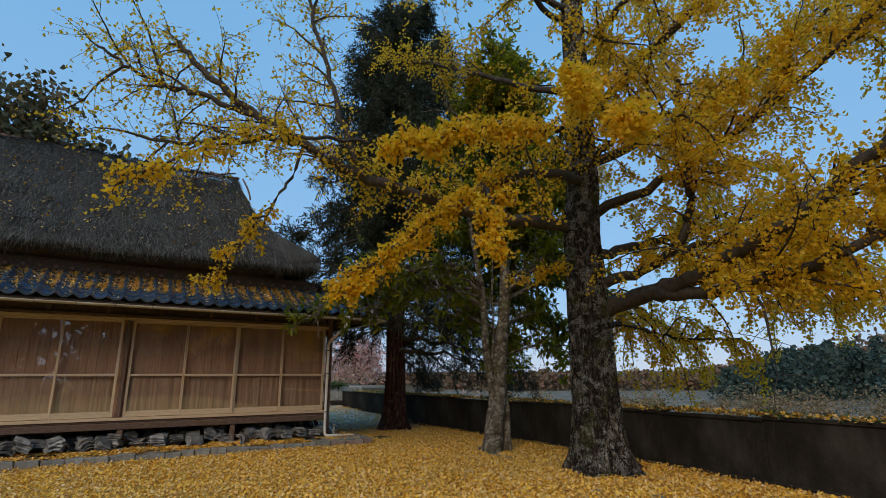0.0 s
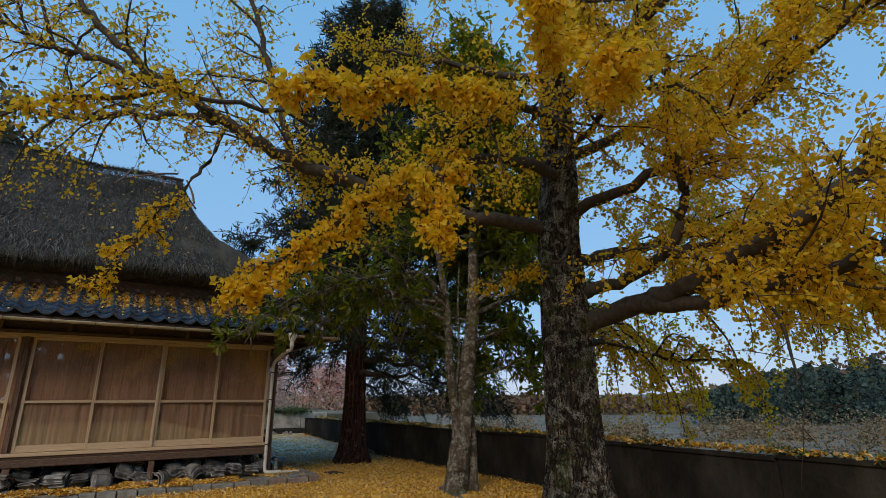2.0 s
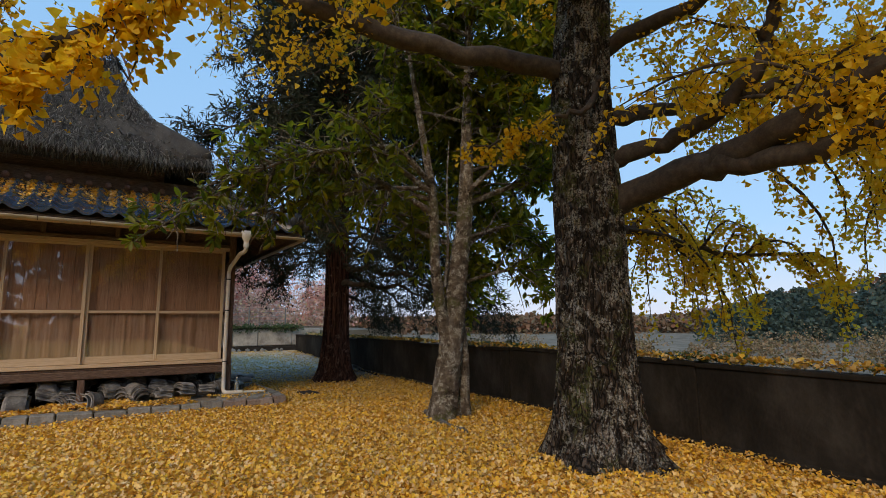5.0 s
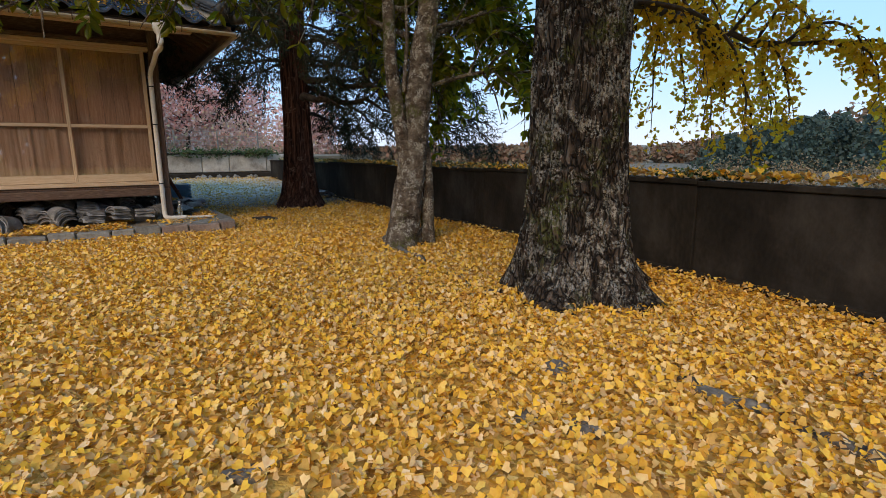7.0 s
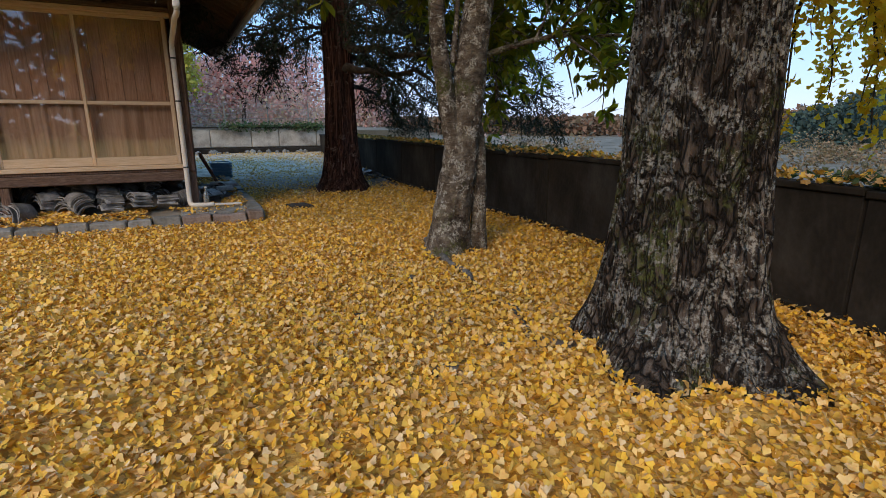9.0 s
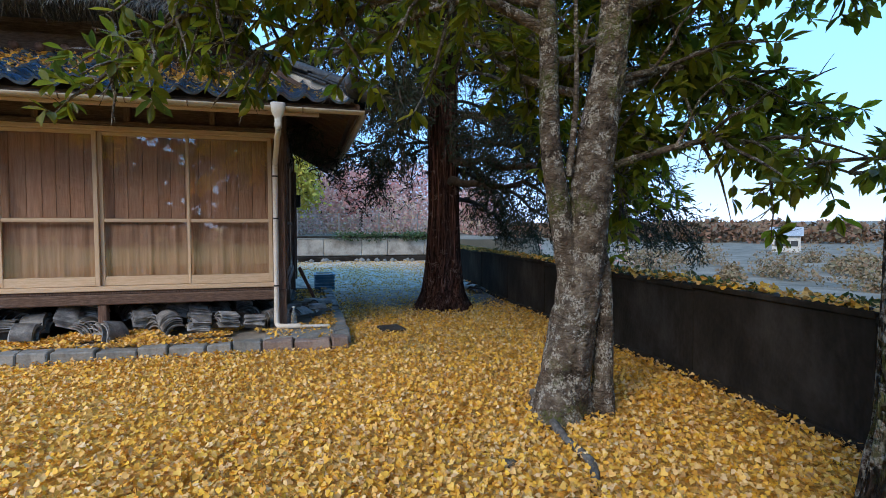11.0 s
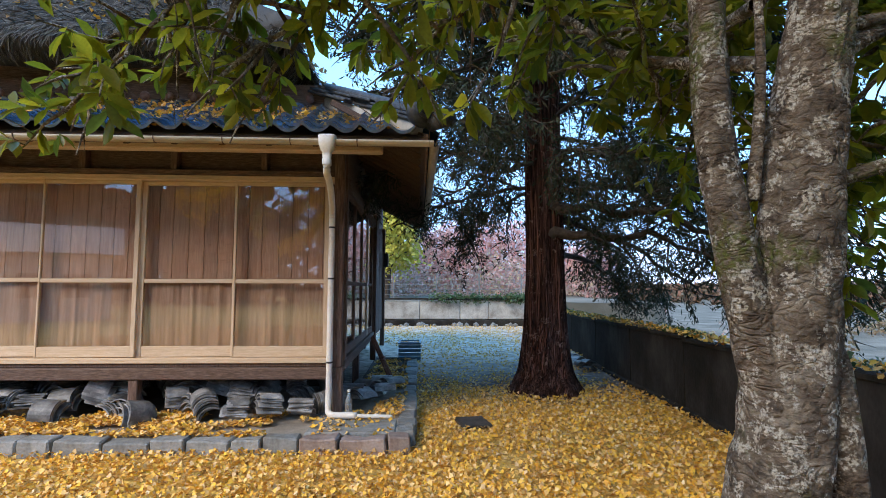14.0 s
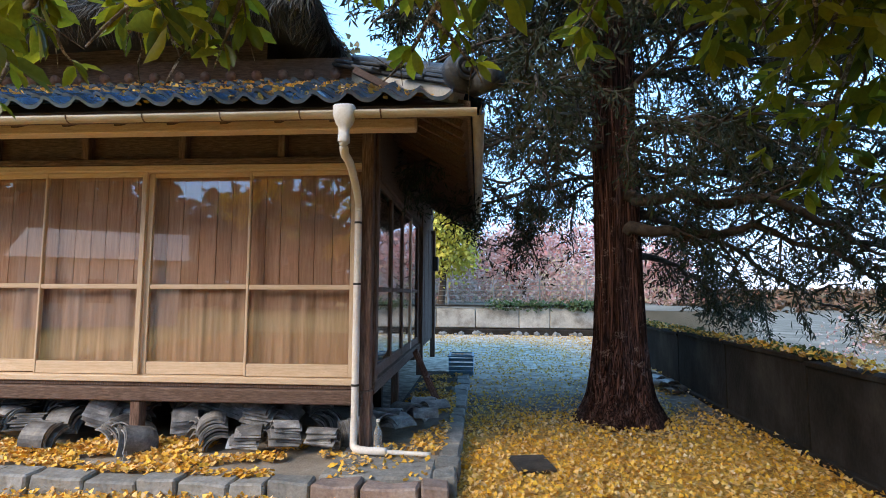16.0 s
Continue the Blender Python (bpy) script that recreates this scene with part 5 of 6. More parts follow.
def build_cedar():
    tree = thing("cedar_tree", "tall dark cedar with fibrous red-brown trunk and dense drooping foliage", "tree", (0, 0, 0))
    rad = lambda z: float(np.interp(z, [0, 0.3, 1.0, 1.7, 4.4, 9, 15], [0.42, 0.35, 0.29, 0.255, 0.235, 0.15, 0.03]))
    flute = lambda a, z: 0.16 * math.exp(-max(z, 0) / 0.22) * (0.4 + 0.6 * abs(math.cos(3 * a))) + 0.026 * math.cos(7 * a) + 0.02 * abs(math.cos(9.5 * a + 1))
    put("trunk", trunk_mesh("trunk", [(7.24, 14.5, -0.05), (7.26, 14.5, 1.7), (7.24, 14.5, 4.4), (7.25, 14.5, 9), (7.3, 14.5, 15)], rad, 120, 72, ridges(5.0, 0.012, 0.5), flute), m_cedar_bark, tree, "red-brown fluted fibrous trunk", True)
    tubes = Tubes()
    limbs = []
    C = [[(7.3, 14.3, 2.75), (7.9, 13.8, 2.62), (8.6, 13.4, 2.45), (9.6, 13.2, 1.95), (10.6, 13.0, 1.5)],
         [(7.3, 14.3, 2.3), (8.0, 13.9, 2.25), (8.7, 13.6, 2.2), (9.4, 13.3, 1.7)],
         [(7.4, 14.6, 2.6), (8.4, 15.0, 2.4), (9.4, 15.2, 1.9), (10.2, 15.3, 1.4)],
         [(7.4, 14.6, 2.0), (8.2, 15.4, 2.0), (9.2, 16.2, 1.6)],
         [(7.4, 14.4, 3.6), (8.6, 13.6, 3.2), (9.8, 12.8, 2.4), (10.6, 12.2, 1.5)],
         [(7.4, 14.5, 3.2), (9.0, 14.4, 2.9), (10.4, 14.2, 2.0), (11.4, 14.0, 1.2)],
         [(7.4, 14.7, 3.0), (8.6, 15.8, 2.5), (9.8, 16.8, 1.7), (10.6, 17.4, 1.2)],
         [(7.2, 14.4, 3.4), (6.6, 14.2, 3.3), (6.1, 14.4, 3.1), (5.75, 15.0, 2.8)],
         [(7.2, 14.6, 3.0), (6.7, 15.4, 2.9), (6.2, 16.4, 2.4)]]
    z = 3.0
    k = 0
    while z < 14.5:
        ang = k * 2.4
        ln = 4.7 * max(0.02, 1 - (z - 3) / 13.5) ** 0.75 + 0.3
        c, s = math.cos(ang), math.sin(ang)
        if s < -0.45 and z < 6:
            ln *= 0.75
        if c < 0.1:
            ln *= 0.75
        ln *= random.uniform(0.75, 1.1)
        C.append([(7.25, 14.5, z), (7.25 + c * ln * 0.5 + random.uniform(-0.2, 0.2), 14.5 + s * ln * 0.5 + random.uniform(-0.2, 0.2), z + random.uniform(-0.25, 0.3)), (7.25 + c * ln, 14.5 + s * ln, z - 0.25 - 0.3 * random.random())])
        z += 0.10
        k += 1
    for i, pts in enumerate(C):
        path = smooth_path(pts, 6)
        path[1:] += np.random.normal(size=path[1:].shape) * 0.035
        tubes.add(path, 0.085 if i < 2 else 0.06 if i < 4 else 0.035, 0.012, 7, 0.1)
        limbs.append(path)
    P, D = grow(limbs, tubes, 0.22, (0.5, 1.15), 0.25, (0.2, 0.45), 2, spread=0.9, start=0.14, twig_share=0.12)
    put("branch", tubes.mesh("branch"), m_twig, tree, "", True)
    low = P[:, 2] < 5.2 + np.random.normal(size=len(P)) * 0.5
    times = np.where(low, 2 + (np.random.rand(len(P)) < 0.4), 2)
    P, D = np.repeat(P, times, 0), np.repeat(D, times, 0)
    P = P + np.random.normal(size=P.shape) * 0.03
    n = len(P)
    along = unit(D) * 0.7 + random_dirs(n) * 0.7 + np.array([0, 0, -0.1])
    put("crown", leaves("crown", P, along, random_dirs(n), np.random.uniform(0.06, 0.14, n) * np.where(P[:, 2] > 5.5, 1.6, 1.0), SPRAY), m_cedar_leaf, tree, "dense dark green needle sprays")


build_ginkgo()
build_evergreen()
build_cedar()


# ---- roots and stones breaking through the leaves ----
def build_roots():
    base = thing("surface_roots", "grey gnarled tree roots breaking through the fallen leaves", "roots", (6.3, 5.5, 0))
    for pts, r in (([(6.3, 5.0, -0.08), (5.97, 4.56, 0.02), (6.06, 4.34, 0.0), (6.03, 4.15, -0.01), (6.0, 3.93, 0.02), (6.1, 3.4, -0.05)], 0.05),
                   ([(6.3, 6.5, 0.02), (6.2, 6.7, 0.0), (6.22, 6.9, 0.015), (6.37, 7.25, 0.015), (6.3, 7.7, -0.03)], 0.045),
                   ([(6.2, 6.6, 0.0), (5.95, 6.75, 0.0), (5.7, 6.9, -0.04)], 0.04),
                   ([(6.7, 9.4, 0.06), (6.55, 8.6, 0.02), (6.5, 8.1, 0.025), (6.3, 7.8, -0.02)], 0.04)):
        t = Tubes()
        t.add(np.array(smooth_path(pts, 7)) - np.array([6.3, 5.5, 0]), r, r * 0.5, 8, 0.2)
        put("root", t.mesh("root"), m_root, base, "", True)


build_roots()


def ground_stone(x, y, s):
    bm = bmesh.new()
    bmesh.ops.create_icosphere(bm, subdivisions=2, radius=s)
    for vv in bm.verts:
        vv.co = Vector((vv.co.x, vv.co.y * 0.8, vv.co.z * 0.4)) + 0.35 * s * noise.noise_vector(vv.co * 6 / s * 0.1 + Vector((x, y, 0)))
    ob = part("stone", bm, m_root, None, "", True)
    ob.location = (x, y, 0.01)
    tagged(ob, "small dark grey stone half buried in yellow leaves", "stone", "stones in the leaves")


for sx, sy in ((3.97, 5.18), (5.25, 4.68), (5.1, 4.9), (4.7, 5.6), (5.6, 5.2), (5.9, 7.2), (5.5, 6.6), (5.3, 7.6), (6.9, 4.2), (4.4, 4.2), (6.0, 8.3)):
    ground_stone(sx, sy, random.uniform(0.05, 0.10))

slab = part("drain_cover", box(-0.17, 0.17, -0.2, 0.2, 0.0, 0.035, 0.01), m_dark, None)
slab.matrix_world = pose(5.98, 12.68, 0.02, 0, 0, 10)
tagged(slab, "dark flat drain cover sunk among the leaves", "drain cover")


# ---- small things beside the house ----
def build_bottle():
    bm = bmesh.new()
    prof = [(0.0, 0.0), (0.036, 0.0), (0.038, 0.01), (0.038, 0.15), (0.03, 0.19), (0.016, 0.22), (0.015, 0.26), (0.0, 0.26)]
    prev = None
    for r, z in prof:
        cur = [bm.verts.new((r * math.cos(a), r * math.sin(a), z)) for a in np.linspace(0, 2 * math.pi, 14, endpoint=False)]
        if prev:
            for i in range(14):
                bm.faces.new((prev[i], prev[(i + 1) % 14], cur[(i + 1) % 14], cur[i]))
        prev = cur
    bmesh.ops.remove_doubles(bm, verts=bm.verts, dist=0.0005)
    m = bpy.data.materials.new("bottle_plastic")
    m.use_nodes = True
    b = m.node_tree.nodes["Principled BSDF"]
    b.inputs["Transmission Weight"].default_value, b.inputs["Roughness"].default_value = 0.85, 0.12
    b.inputs["Base Color"].default_value = (0.85, 0.9, 0.92, 1)
    ob = part("bottle", bm, m, None, "", True)
    ob.location = (4.63, 12.5, 0.158)
    tagged(ob, "clear plastic bottle standing on the foot stone", "bottle")
    c = bmesh.new()
    bmesh.ops.create_cone(c, cap_ends=True, segments=14, radius1=0.017, radius2=0.017, depth=0.02, matrix=Matrix.Translation((0, 0, 0.268)))
    part("cap", c, m_white, ob)


build_bottle()


def build_rusty_sheets():
    base = thing("rusty_bars", "bundle of rusty iron strips leaning on the sill", "scrap metal", (4.98, 14.7, 0.12))
    for i in range(10):
        ob = part("strip", box(-0.014, 0.014, -0.008, 0.008, 0, random.uniform(0.68, 0.76), 0.002), m_rust, base)
        ob.matrix_basis = Matrix.Translation((0.02 * (i % 2), -0.14 + 0.032 * i, 0)) @ Matrix.Rotation(radians(-24 + random.uniform(-2, 2)), 4, "Y") @ Matrix.Rotation(radians(random.uniform(-4, 3)), 4, "X")
    part("tie", box(-0.17, -0.11, -0.17, 0.19, 0.34, 0.36, 0.003), m_rust, base)


build_rusty_sheets()


def build_crate():
    base = thing("crate", "pale blue plastic crate on the kerb", "crate", (5.2, 17.45, 0.1))
    for x0, x1, y0, y1 in ((-0.22, 0.22, -0.3, -0.28), (-0.22, 0.22, 0.28, 0.3), (-0.22, -0.2, -0.278, 0.278), (0.2, 0.22, -0.278, 0.278)):
        for k in range(4):
            part("slat", box(x0, x1, y0, y1, 0.02 + 0.075 * k, 0.075 + 0.075 * k, 0.003), m_crate, base)
        part("rim", box(x0 - 0.01, x1 + 0.01, y0 - 0.01 if y1 - y0 < 0.1 else y0, y1 + 0.01 if y1 - y0 < 0.1 else y1, 0.322, 0.345, 0.004), m_crate, base)
    part("bottom", box(-0.2, 0.2, -0.28, 0.28, 0.0, 0.018), m_crate, base)


build_crate()


# ---- fallen leaves ----
def flat_leaves(name, pts, tilt, sizes, label, parent=None, template=FAN):
    n = len(pts)
    a = np.random.uniform(0, 2 * math.pi, n)
    along = np.stack([np.cos(a), np.sin(a), np.random.normal(size=n) * tilt], 1)
    nrm = np.stack([np.random.normal(size=n) * tilt, np.random.normal(size=n) * tilt, np.ones(n)], 1)
    ob = put(name, leaves(name, pts, along, nrm, sizes, template), m_litter, parent)
    return tagged(ob, label, "leaves", kind="stuff")


def scatter(x0, x1, y0, y1, density):
    n = int((x1 - x0) * (y1 - y0) * density)
    return np.stack([np.random.uniform(x0, x1, n), np.random.uniform(y0, y1, n)], 1)


def build_litter():
    n = 700000
    x, y = np.random.uniform(-4, 9.1, n), np.random.uniform(-2, 23.8, n)
    d = np.hypot((x - 5.0) / 1.1, (y - 6.0) / 1.3)
    odds = np.clip(1.12 - d * 0.105, 0.33, 1)
    odds = np.where(y > 13.5, np.minimum(odds, np.clip((16.0 - y) / 3.0, 0.13, 1)), odds)
    p = np.stack([x, y], 1)[np.random.rand(n) < odds]
    wx = np.interp(p[:, 1], [-14, 3, 9, 24], [7.0, 7.9, 8.5, 9.1])
    ok = p[:, 0] < wx - 0.02
    ok &= ~((p[:, 1] > 11.75) & (p[:, 0] < 5.33) & (p[:, 1] < 19.2))
    ok &= ~((np.abs(p[:, 0] - 5.98) < 0.2) & (np.abs(p[:, 1] - 12.68) < 0.23) & (np.random.rand(len(p)) < 0.95))
    p = p[ok]
    bare = np.array([noise.noise((u * 1.7, v * 1.7, 3)) + 0.6 * noise.noise((u * 6, v * 6, 8)) for u, v in p])
    thin = np.clip((p[:, 1] - 13.4) / 1.5, 0, 1) * 0.5
    p = p[(bare < 0.6 - thin) | (np.random.rand(len(p)) < 0.25)]
    z = np.array([ground_z(x, y) for x, y in p]) + 0.010 + np.random.rand(len(p)) * 0.045
    near = (p[:, 0] > 1.5) & (p[:, 0] < 7.8) & (p[:, 1] > 2.5) & (p[:, 1] < 9.5)
    for pick, shape in ((near, FAN), (~near, KITE)):
        flat_leaves("fallen_leaves", np.column_stack([p, z])[pick], 0.65, np.random.uniform(0.028, 0.05, pick.sum()), "thick carpet of fallen yellow ginkgo leaves", template=shape)
    # on the apron: drifts behind the kerb and in front of the tiles
    p = scatter(-4, 5.1, 11.9, 12.75, 2600)
    d = np.array([noise.noise((x * 1.6, y * 3.5, 4)) for x, y in p])
    p = p[(d > -0.02) & ~((p[:, 0] > 4.2) & (np.random.rand(len(p)) < 0.85))]
    q = scatter(4.6, 5.2, 12.5, 17.0, 900)
    d = np.array([noise.noise((x * 2, y * 1.5, 4)) for x, y in q])
    p = np.concatenate([p, q[d > -0.05]])
    z = 0.135 + 0.02 * np.random.rand(len(p)) + 0.02 * np.clip(p[:, 1] - 12.2, 0, 1)
    flat_leaves("drifted_leaves", np.column_stack([p, z]), 0.45, np.random.uniform(0.034, 0.056, len(p)), "drifts of yellow leaves on the apron")
    # on the tiles
    n = 46000
    x, u = np.random.uniform(-5, 5.2, n), np.random.rand(n) ** 0.8 * 1.35
    trough = (np.cos(2 * math.pi * (x - 0.05) / 0.27) < 0.3)
    patch = np.array([noise.noise((a * 0.8, b * 2.0, 6)) for a, b in zip(x, u)])
    keep = (trough & (patch > -0.12) | (np.random.rand(n) < 0.12)) & (x < EAVE_X - 0.2 - u * 0.9) & ((u > 0.36) | (np.random.rand(n) < 0.1))
    x, u = x[keep], u[keep]
    ang = math.atan(SLOPE)
    p = np.stack([x, E0 + u * math.cos(ang), EZ + u * math.sin(ang) + 0.075 + 0.02 * np.random.rand(len(x))], 1)
    flat_leaves("roof_leaves", p, 0.5, np.random.uniform(0.036, 0.06, len(x)), "yellow leaves lodged between the roof tiles")
    # on the wall's cap
    n = 3800
    y = np.random.uniform(-3, 22, n)
    xx = np.interp(y, [-14, 3, 9, 24], [7.0, 7.9, 8.5, 9.1]) + np.random.uniform(-0.03, 0.18, n)
    flat_leaves("cap_leaves", np.stack([xx, y, 0.95 + 0.04 * np.random.rand(n)], 1), 0.6, np.random.uniform(0.04, 0.07, n), "yellow leaves and moss lying along the wall top")
    # caught in the thatch
    n = 380
    T = np.array(THATCH)
    k = np.random.uniform(4, 9, n)
    z = np.interp(k, range(len(T)), T[:, 0])
    yf = np.interp(k, range(len(T)), T[:, 2])
    flat_leaves("thatch_leaves", np.stack([np.random.uniform(-4, 2.6, n), yf - 0.02, z + 0.07], 1), 0.6, np.random.uniform(0.04, 0.07, n), "scattered yellow leaves caught in the thatch")


build_litter()


# ---- distance: trees, fields, a far house ----
def far_tree(name, label, at, height, width, colours, trunk=0.25, leaf=0.22, count=5200, bare=0.3):
    """Trunk, limbs and a crown of clumped leaves."""
    m = mat(name + "_foliage", [], 0.8, island=colours, bump=0, translucent=0.15)
    tree = thing(name, label, "tree", at)
    tubes = Tubes()
    tubes.add(smooth_path([(0, 0, -0.3), (0.1, 0, height * bare), (0.0, 0.1, height * 0.6), (0.1, 0, height * 0.95)], 5), trunk, 0.03, 8)
    P = []
    for i in range(30):
        a, z = i * 2.4, height * (bare + (0.95 - bare) * i / 30)
        reach = width * (0.5 + 0.5 * math.sin(math.pi * min(1, 0.25 + 0.75 * i / 30))) * random.uniform(0.6, 1.05)
        tip = np.array([reach * math.cos(a), reach * math.sin(a), z + random.uniform(0.0, 0.18) * height])
        tip[2] = min(tip[2], height)
        tubes.add(smooth_path([(0, 0, z * 0.8), tip * np.array([0.5, 0.5, 0.93]), tip], 4), trunk * 0.3, 0.015, 5)
        m_n = count // 30
        u = np.random.rand(m_n, 1) ** 0.6
        P.append(tip * (0.35 + 0.65 * u) * np.array([1, 1, 0]) + np.array([0, 0, 1]) * (z * 0.8 + (tip[2] - z * 0.8) * u) + np.random.normal(size=(m_n, 3)) * width * 0.16)
    P = np.concatenate(P)
    put("trunk", tubes.mesh("trunk"), m_twig, tree, smooth=True)
    put("crown", leaves("crown", P, random_dirs(len(P)), random_dirs(len(P)), np.random.uniform(0.6, 1.3, len(P)) * leaf, KITE), m, tree)
    return tree


GREENY = [(0.42, 0.42, 0.06), (0.58, 0.52, 0.08), (0.64, 0.54, 0.10), (0.30, 0.32, 0.06)]
# autumn reds, paled and greyed in the colour itself for distance haze
REDDY = [(0.58, 0.20, 0.17), (0.64, 0.34, 0.30), (0.66, 0.46, 0.40), (0.56, 0.34, 0.26)]
BROWNY = [(0.12, 0.09, 0.05), (0.18, 0.13, 0.06), (0.09, 0.09, 0.04), (0.22, 0.15, 0.06)]
DARKY = [(0.03, 0.05, 0.025), (0.05, 0.075, 0.03), (0.07, 0.09, 0.04)]
for at, h, w in (((4.0, 28.5, 1.1), 4.4, 1.7), ((2.2, 30, 1.1), 6.0, 2.3)):
    far_tree("garden_tree", "yellow-green autumn tree behind the retaining wall", at, h, w, GREENY, 0.16, 0.16)
for at, h, w in (((8.0, 37, 1.2), 4.2, 2.6), ((11.5, 40, 1.2), 4.6, 2.8), ((5.8, 42, 1.2), 4.4, 2.8), ((15, 36, 0.6), 3.6, 2.4)):
    far_tree("maple_tree", "red-leaved autumn tree in the field beyond", at, h, w, REDDY, 0.14, 0.16, 4200)
for at, h, w in (((-7.6, 33, 1), 16, 5.0), ((-4.4, 34, 1), 14.0, 4.2), ((-11.5, 31, 1), 17, 5.5), ((-1.8, 35, 1), 12.0, 3.4)):
    far_tree("hillside_tree", "brown-green tree on the slope behind the farmhouse", at, h, w, BROWNY, 0.4, 0.34, 14000, 0.2)


def build_woods():
    """Far woods as one mass of crowns over the field."""
    P = []
    # conifer greens with a little blue distance haze mixed into them
    cols = [(0.03, 0.06, 0.055), (0.045, 0.08, 0.06), (0.06, 0.085, 0.065), (0.04, 0.065, 0.06)]
    m = mat("hazy_far_wood", [], 0.9, island=cols, bump=0)
    for i in range(260):
        az = radians(random.uniform(60, 112))
        r = random.uniform(105, 150)
        x, y = r * math.sin(az), r * math.cos(az)
        h = (random.uniform(7.6, 10.4) + (r - 105) * 0.03) * min(1.0, 0.55 + (math.degrees(az) - 60) * 0.07)
        k = 280
        u = np.random.rand(k)
        a = np.random.uniform(0, 2 * math.pi, k)
        rr = (1 - u) ** 0.6 * random.uniform(2.4, 3.6)
        P.append(np.stack([x + rr * np.cos(a), y + rr * np.sin(a), ground_z(x, y) + u * h], 1))
    P = np.concatenate(P)
    n = len(P)
    ob = put("far_woods", leaves("far_woods", P, random_dirs(n) + np.array([0, 0, 0.6]), random_dirs(n), np.random.uniform(0.35, 0.9, n), KITE), m)
    tagged(ob, "dark green conifer wood across the fields, blued for distance haze", "woods", kind="stuff")
    P = []
    m = mat("far_brown_wood", [], 0.9, island=[(0.16, 0.085, 0.05), (0.20, 0.12, 0.07), (0.12, 0.10, 0.06), (0.22, 0.10, 0.06)], bump=0)
    for i in range(330):
        az = radians(random.uniform(15, 125))
        r = random.uniform(165, 230)
        x, y = r * math.sin(az), r * math.cos(az)
        h = (5.5 + 11.5 * min(1.0, max(0.0, (math.degrees(az) - 58) / 15))) * random.uniform(0.8, 1.05)
        k = 150
        u = np.random.rand(k)
        a = np.random.uniform(0, 2 * math.pi, k)
        rr = np.sqrt(np.maximum(0, 1 - (u * 1.6 - 0.6) ** 2)) * random.uniform(3.5, 5.5)
        P.append(np.stack([x + rr * np.cos(a), y + rr * np.sin(a), ground_z(x, y) + u * h], 1))
    P = np.concatenate(P)
    n = len(P)
    ob = put("far_hill_woods", leaves("far_hill_woods", P, random_dirs(n), random_dirs(n), np.random.uniform(0.9, 1.8, n), KITE), m)
    tagged(ob, "brown autumn woods on the low hills", "woods", kind="stuff")
    P = []
    m = mat("field_scrub", [], 0.9, island=[(0.16, 0.10, 0.06), (0.26, 0.18, 0.10), (0.12, 0.11, 0.05), (0.30, 0.20, 0.12)], bump=0)
    for i in range(90):
        az = radians(random.uniform(35, 100))
        r = random.uniform(45, 95)
        x, y = r * math.sin(az), r * math.cos(az)
        h = random.uniform(1.0, 3.6)
        k = 380
        d = random_dirs(k) * (np.random.rand(k, 1) ** 0.4)
        P.append(np.stack([x + d[:, 0] * h * 0.9, y + d[:, 1] * h * 0.9, ground_z(x, y) + np.abs(d[:, 2]) * h], 1))
    P = np.concatenate(P)
    n = len(P)
    ob = put("field_scrub", leaves("field_scrub", P, random_dirs(n), random_dirs(n), np.random.uniform(0.12, 0.3, n), KITE), m)
    tagged(ob, "dry brown scrub scattered over the fields", "scrub", kind="stuff")


build_woods()


# added out of view: hides the low bright sky from the door glass
def build_south_woods():
    m = mat("south_wood", [], 0.9, island=[(0.05, 0.06, 0.03), (0.09, 0.08, 0.04), (0.13, 0.09, 0.04), (0.06, 0.07, 0.035)], bump=0)
    P = []
    for i in range(150):
        az = radians(random.uniform(125, 335))
        r = random.uniform(30, 48)
        x, y = r * math.sin(az), r * math.cos(az)
        h = random.uniform(9, 13)
        k = 170
        u = np.random.rand(k)
        a = np.random.uniform(0, 2 * math.pi, k)
        rr = np.sqrt(np.maximum(0, 1 - (u * 1.6 - 0.6) ** 2)) * random.uniform(2.6, 4)
        P.append(np.stack([x + rr * np.cos(a), y + rr * np.sin(a), ground_z(x, y) + u * h], 1))
    P = np.concatenate(P)
    n = len(P)
    ob = put("unseen_woods", leaves("unseen_woods", P, random_dirs(n), random_dirs(n), np.random.uniform(0.9, 1.8, n), KITE), m)
    tagged(ob, "unseen mixed wood added behind the walk to block low sky glow", "woods", kind="stuff")


build_south_woods()


def build_bank_scrub():
    m = mat("autumn_scrub", [], 0.9, island=[(0.58, 0.26, 0.22), (0.62, 0.38, 0.32), (0.54, 0.42, 0.36), (0.44, 0.34, 0.28), (0.60, 0.48, 0.26)], bump=0, translucent=0.2)
    P = []
    for i in range(130):
        x, y = random.uniform(-4, 22), random.uniform(30, 62)
        h = random.uniform(1.2, 3.0) + max(0, y - 38) * 0.11
        k = 520
        d = random_dirs(k) * (np.random.rand(k, 1) ** 0.4)
        P.append(np.stack([x + d[:, 0] * 1.8, y + d[:, 1] * 1.8, ground_z(x, y) + np.abs(d[:, 2]) * h], 1))
    P = np.concatenate(P)
    n = len(P)
    ob = put("bank_scrub", leaves("bank_scrub", P, random_dirs(n), random_dirs(n), np.random.uniform(0.06, 0.19, n), KITE), m)
    tagged(ob, "pink and brown autumn scrub on the bank behind the yard", "scrub", kind="stuff")


build_bank_scrub()


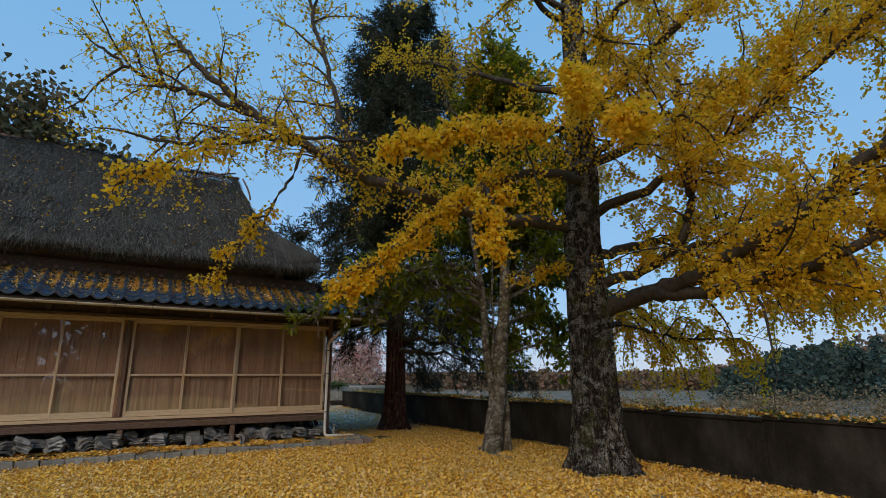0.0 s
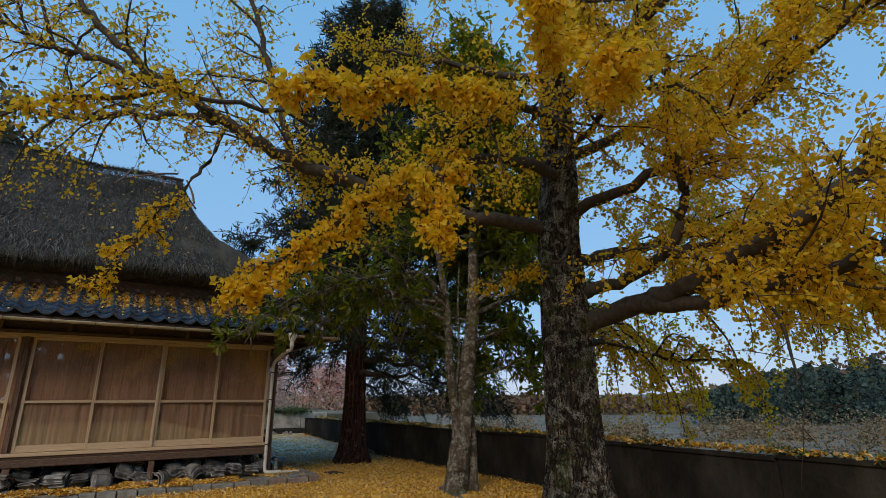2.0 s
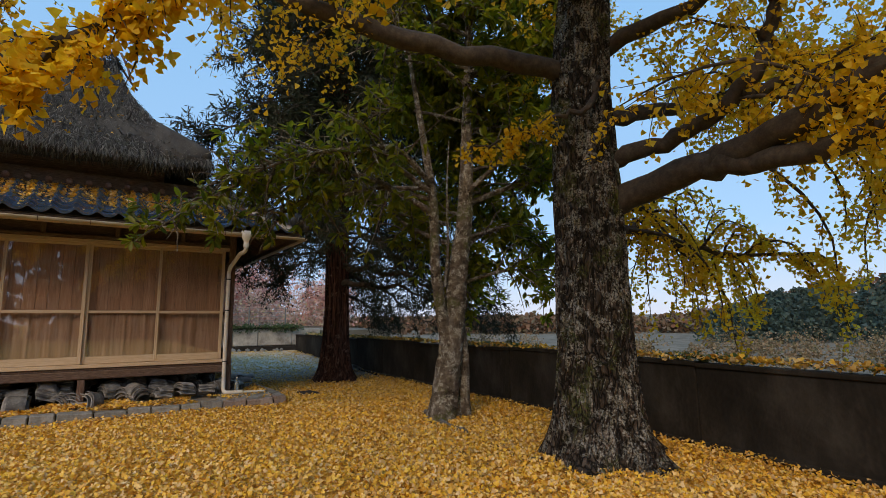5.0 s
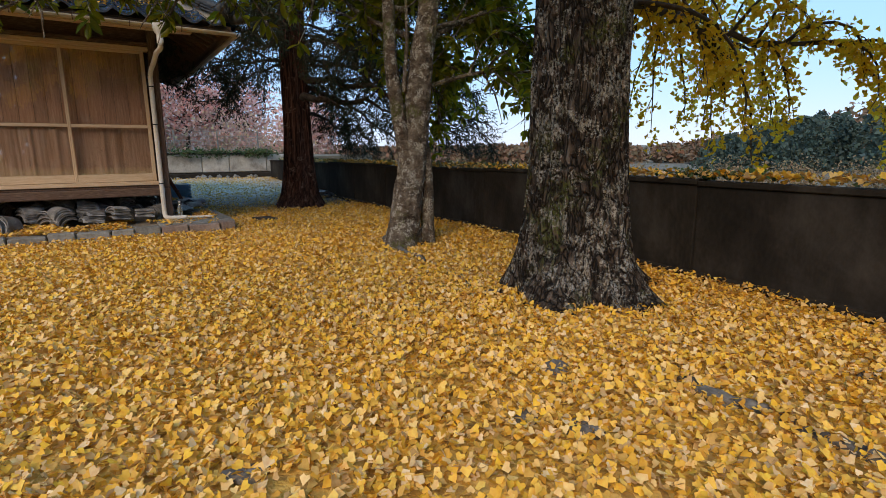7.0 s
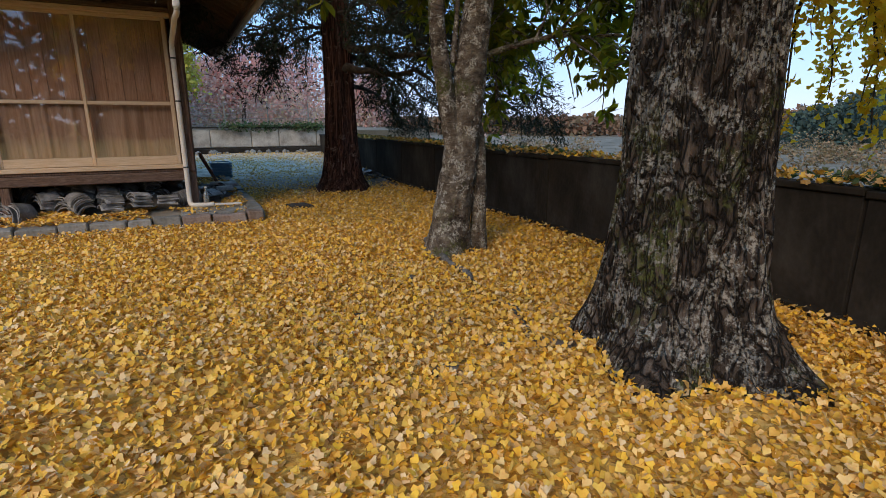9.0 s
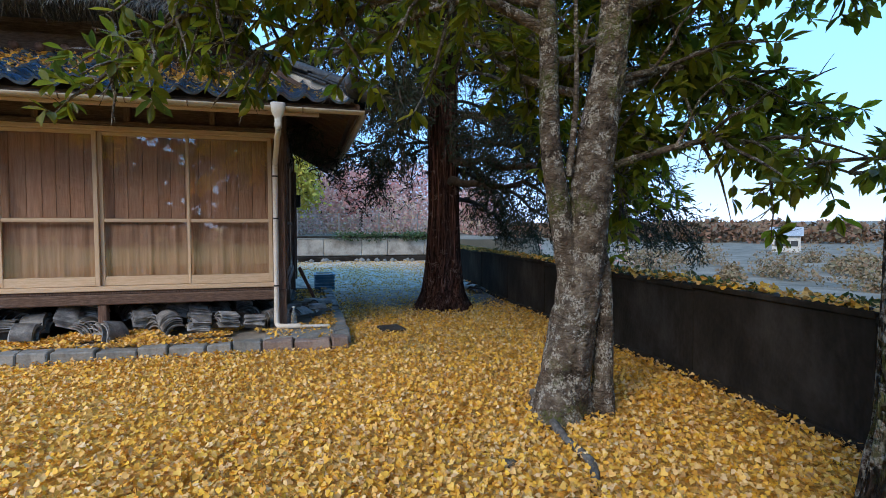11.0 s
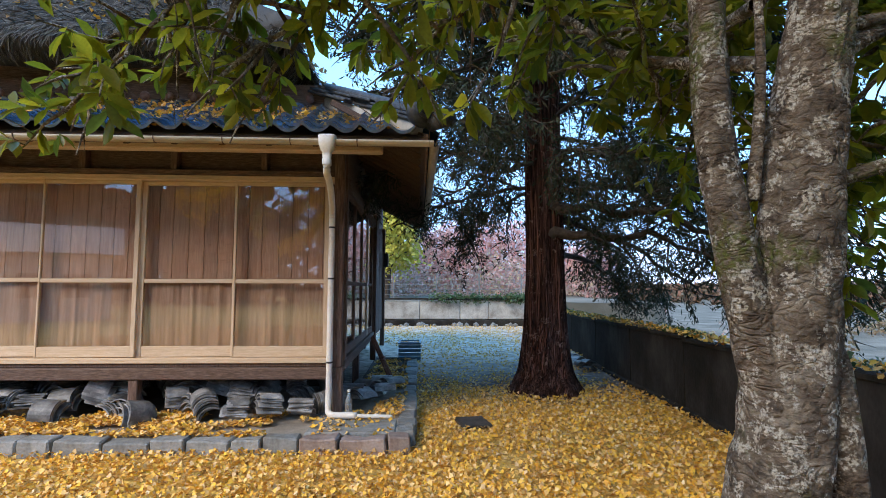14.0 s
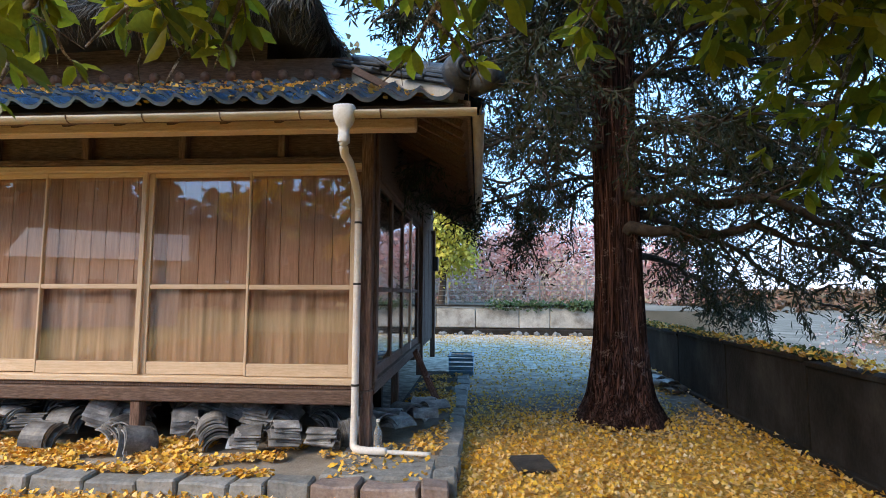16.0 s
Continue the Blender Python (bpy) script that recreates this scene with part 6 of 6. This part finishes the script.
def build_ivy():
    m = mat("ivy_leaf", [], 0.6, island=[(0.04, 0.09, 0.03), (0.08, 0.14, 0.05), (0.12, 0.12, 0.05)], bump=0, translucent=0.2)
    n = 1300
    c = np.random.choice([7.4, 8.5, 8.9, 6.4], n)
    P = np.stack([c + np.random.normal(size=n) * 0.35, 24.15 + np.random.normal(size=n) * 0.09, 1.2 + np.abs(np.random.normal(size=n)) * 0.08 - np.random.rand(n) ** 3 * 0.2], 1)
    tagged(put("ivy", leaves("ivy", P, random_dirs(n), random_dirs(n) + np.array([0, -0.5, 0.5]), np.random.uniform(0.05, 0.1, n), KITE), m), "green creeper trailing over the retaining wall", "creeper", kind="stuff")
    n = 2600
    y = np.random.choice(np.random.uniform(2, 22, 24), n) + np.random.normal(size=n) * 0.3
    P = np.stack([np.interp(y, [-14, 3, 9, 24], [7.0, 7.9, 8.5, 9.1]) + np.random.uniform(0.0, 0.17, n), y, 0.95 + np.abs(np.random.normal(size=n)) * 0.03], 1)
    tagged(put("cap_creeper", leaves("cap_creeper", P, random_dirs(n), random_dirs(n) + np.array([0, 0, 1]), np.random.uniform(0.03, 0.06, n), KITE), m), "small green creepers growing along the wall top", "creeper", kind="stuff")


build_ivy()


def build_fence():
    base = thing("wire_fence", "thin grey wire fence on posts above the retaining wall", "fence", (0, 24.9, 1.0))
    for x in np.arange(-3, 9.1, 1.5):
        part("post", box(x - 0.025, x + 0.025, -0.025, 0.025, 0, 1.05, 0.004), m_kerb, base)
    for z in np.arange(0.15, 1.01, 0.17):
        t = Tubes()
        t.add([(-3, 0.03, z), (3, 0.03, z - 0.015), (9, 0.03, z)], 0.006, 0.006, 4)
        put("wire", t.mesh("wire"), m_kerb, base)


build_fence()


def far_house(at, turn, w, d, h, label):
    base = thing("far_house", label, "house", at)
    base.rotation_euler = (0, 0, turn)
    bm = box(-w / 2, w / 2, -d / 2, d / 2, -1.0, h)
    part("wall", bm, m_plaster, base)
    r = bmesh.new()
    pts = [(-w / 2 - 0.4, -d / 2 - 0.4, h), (w / 2 + 0.4, -d / 2 - 0.4, h), (w / 2 + 0.4, 0, h + d * 0.3), (-w / 2 - 0.4, 0, h + d * 0.3), (-w / 2 - 0.4, d / 2 + 0.4, h), (w / 2 + 0.4, d / 2 + 0.4, h)]
    vs = [r.verts.new(p) for p in pts]
    for f in ((0, 1, 2, 3), (3, 2, 5, 4), (0, 3, 4), (1, 5, 2), (0, 4, 5, 1)):
        r.faces.new([vs[i] for i in f])
    part("roof", r, m_oldtile, base, "grey tiled gable roof")
    for k in (-1, 0, 1):
        part("window", box(k * w * 0.28 - 0.5, k * w * 0.28 + 0.5, -d / 2 - 0.05, -d / 2 + 0.02, h * 0.35, h * 0.7), m_band, base)


for az, r, w in ((48.3, 112, 4),):
    x, y = r * math.sin(radians(az)), r * math.cos(radians(az))
    far_house((x, y, ground_z(x, y)), -radians(az), w, 5, 2.6, "small white farmhouse with grey roof beyond the fields")
far_house((-12.5, -6.5, 0), radians(150), 6, 5, 3.0, "white-walled storehouse across the yard, seen in the glass")
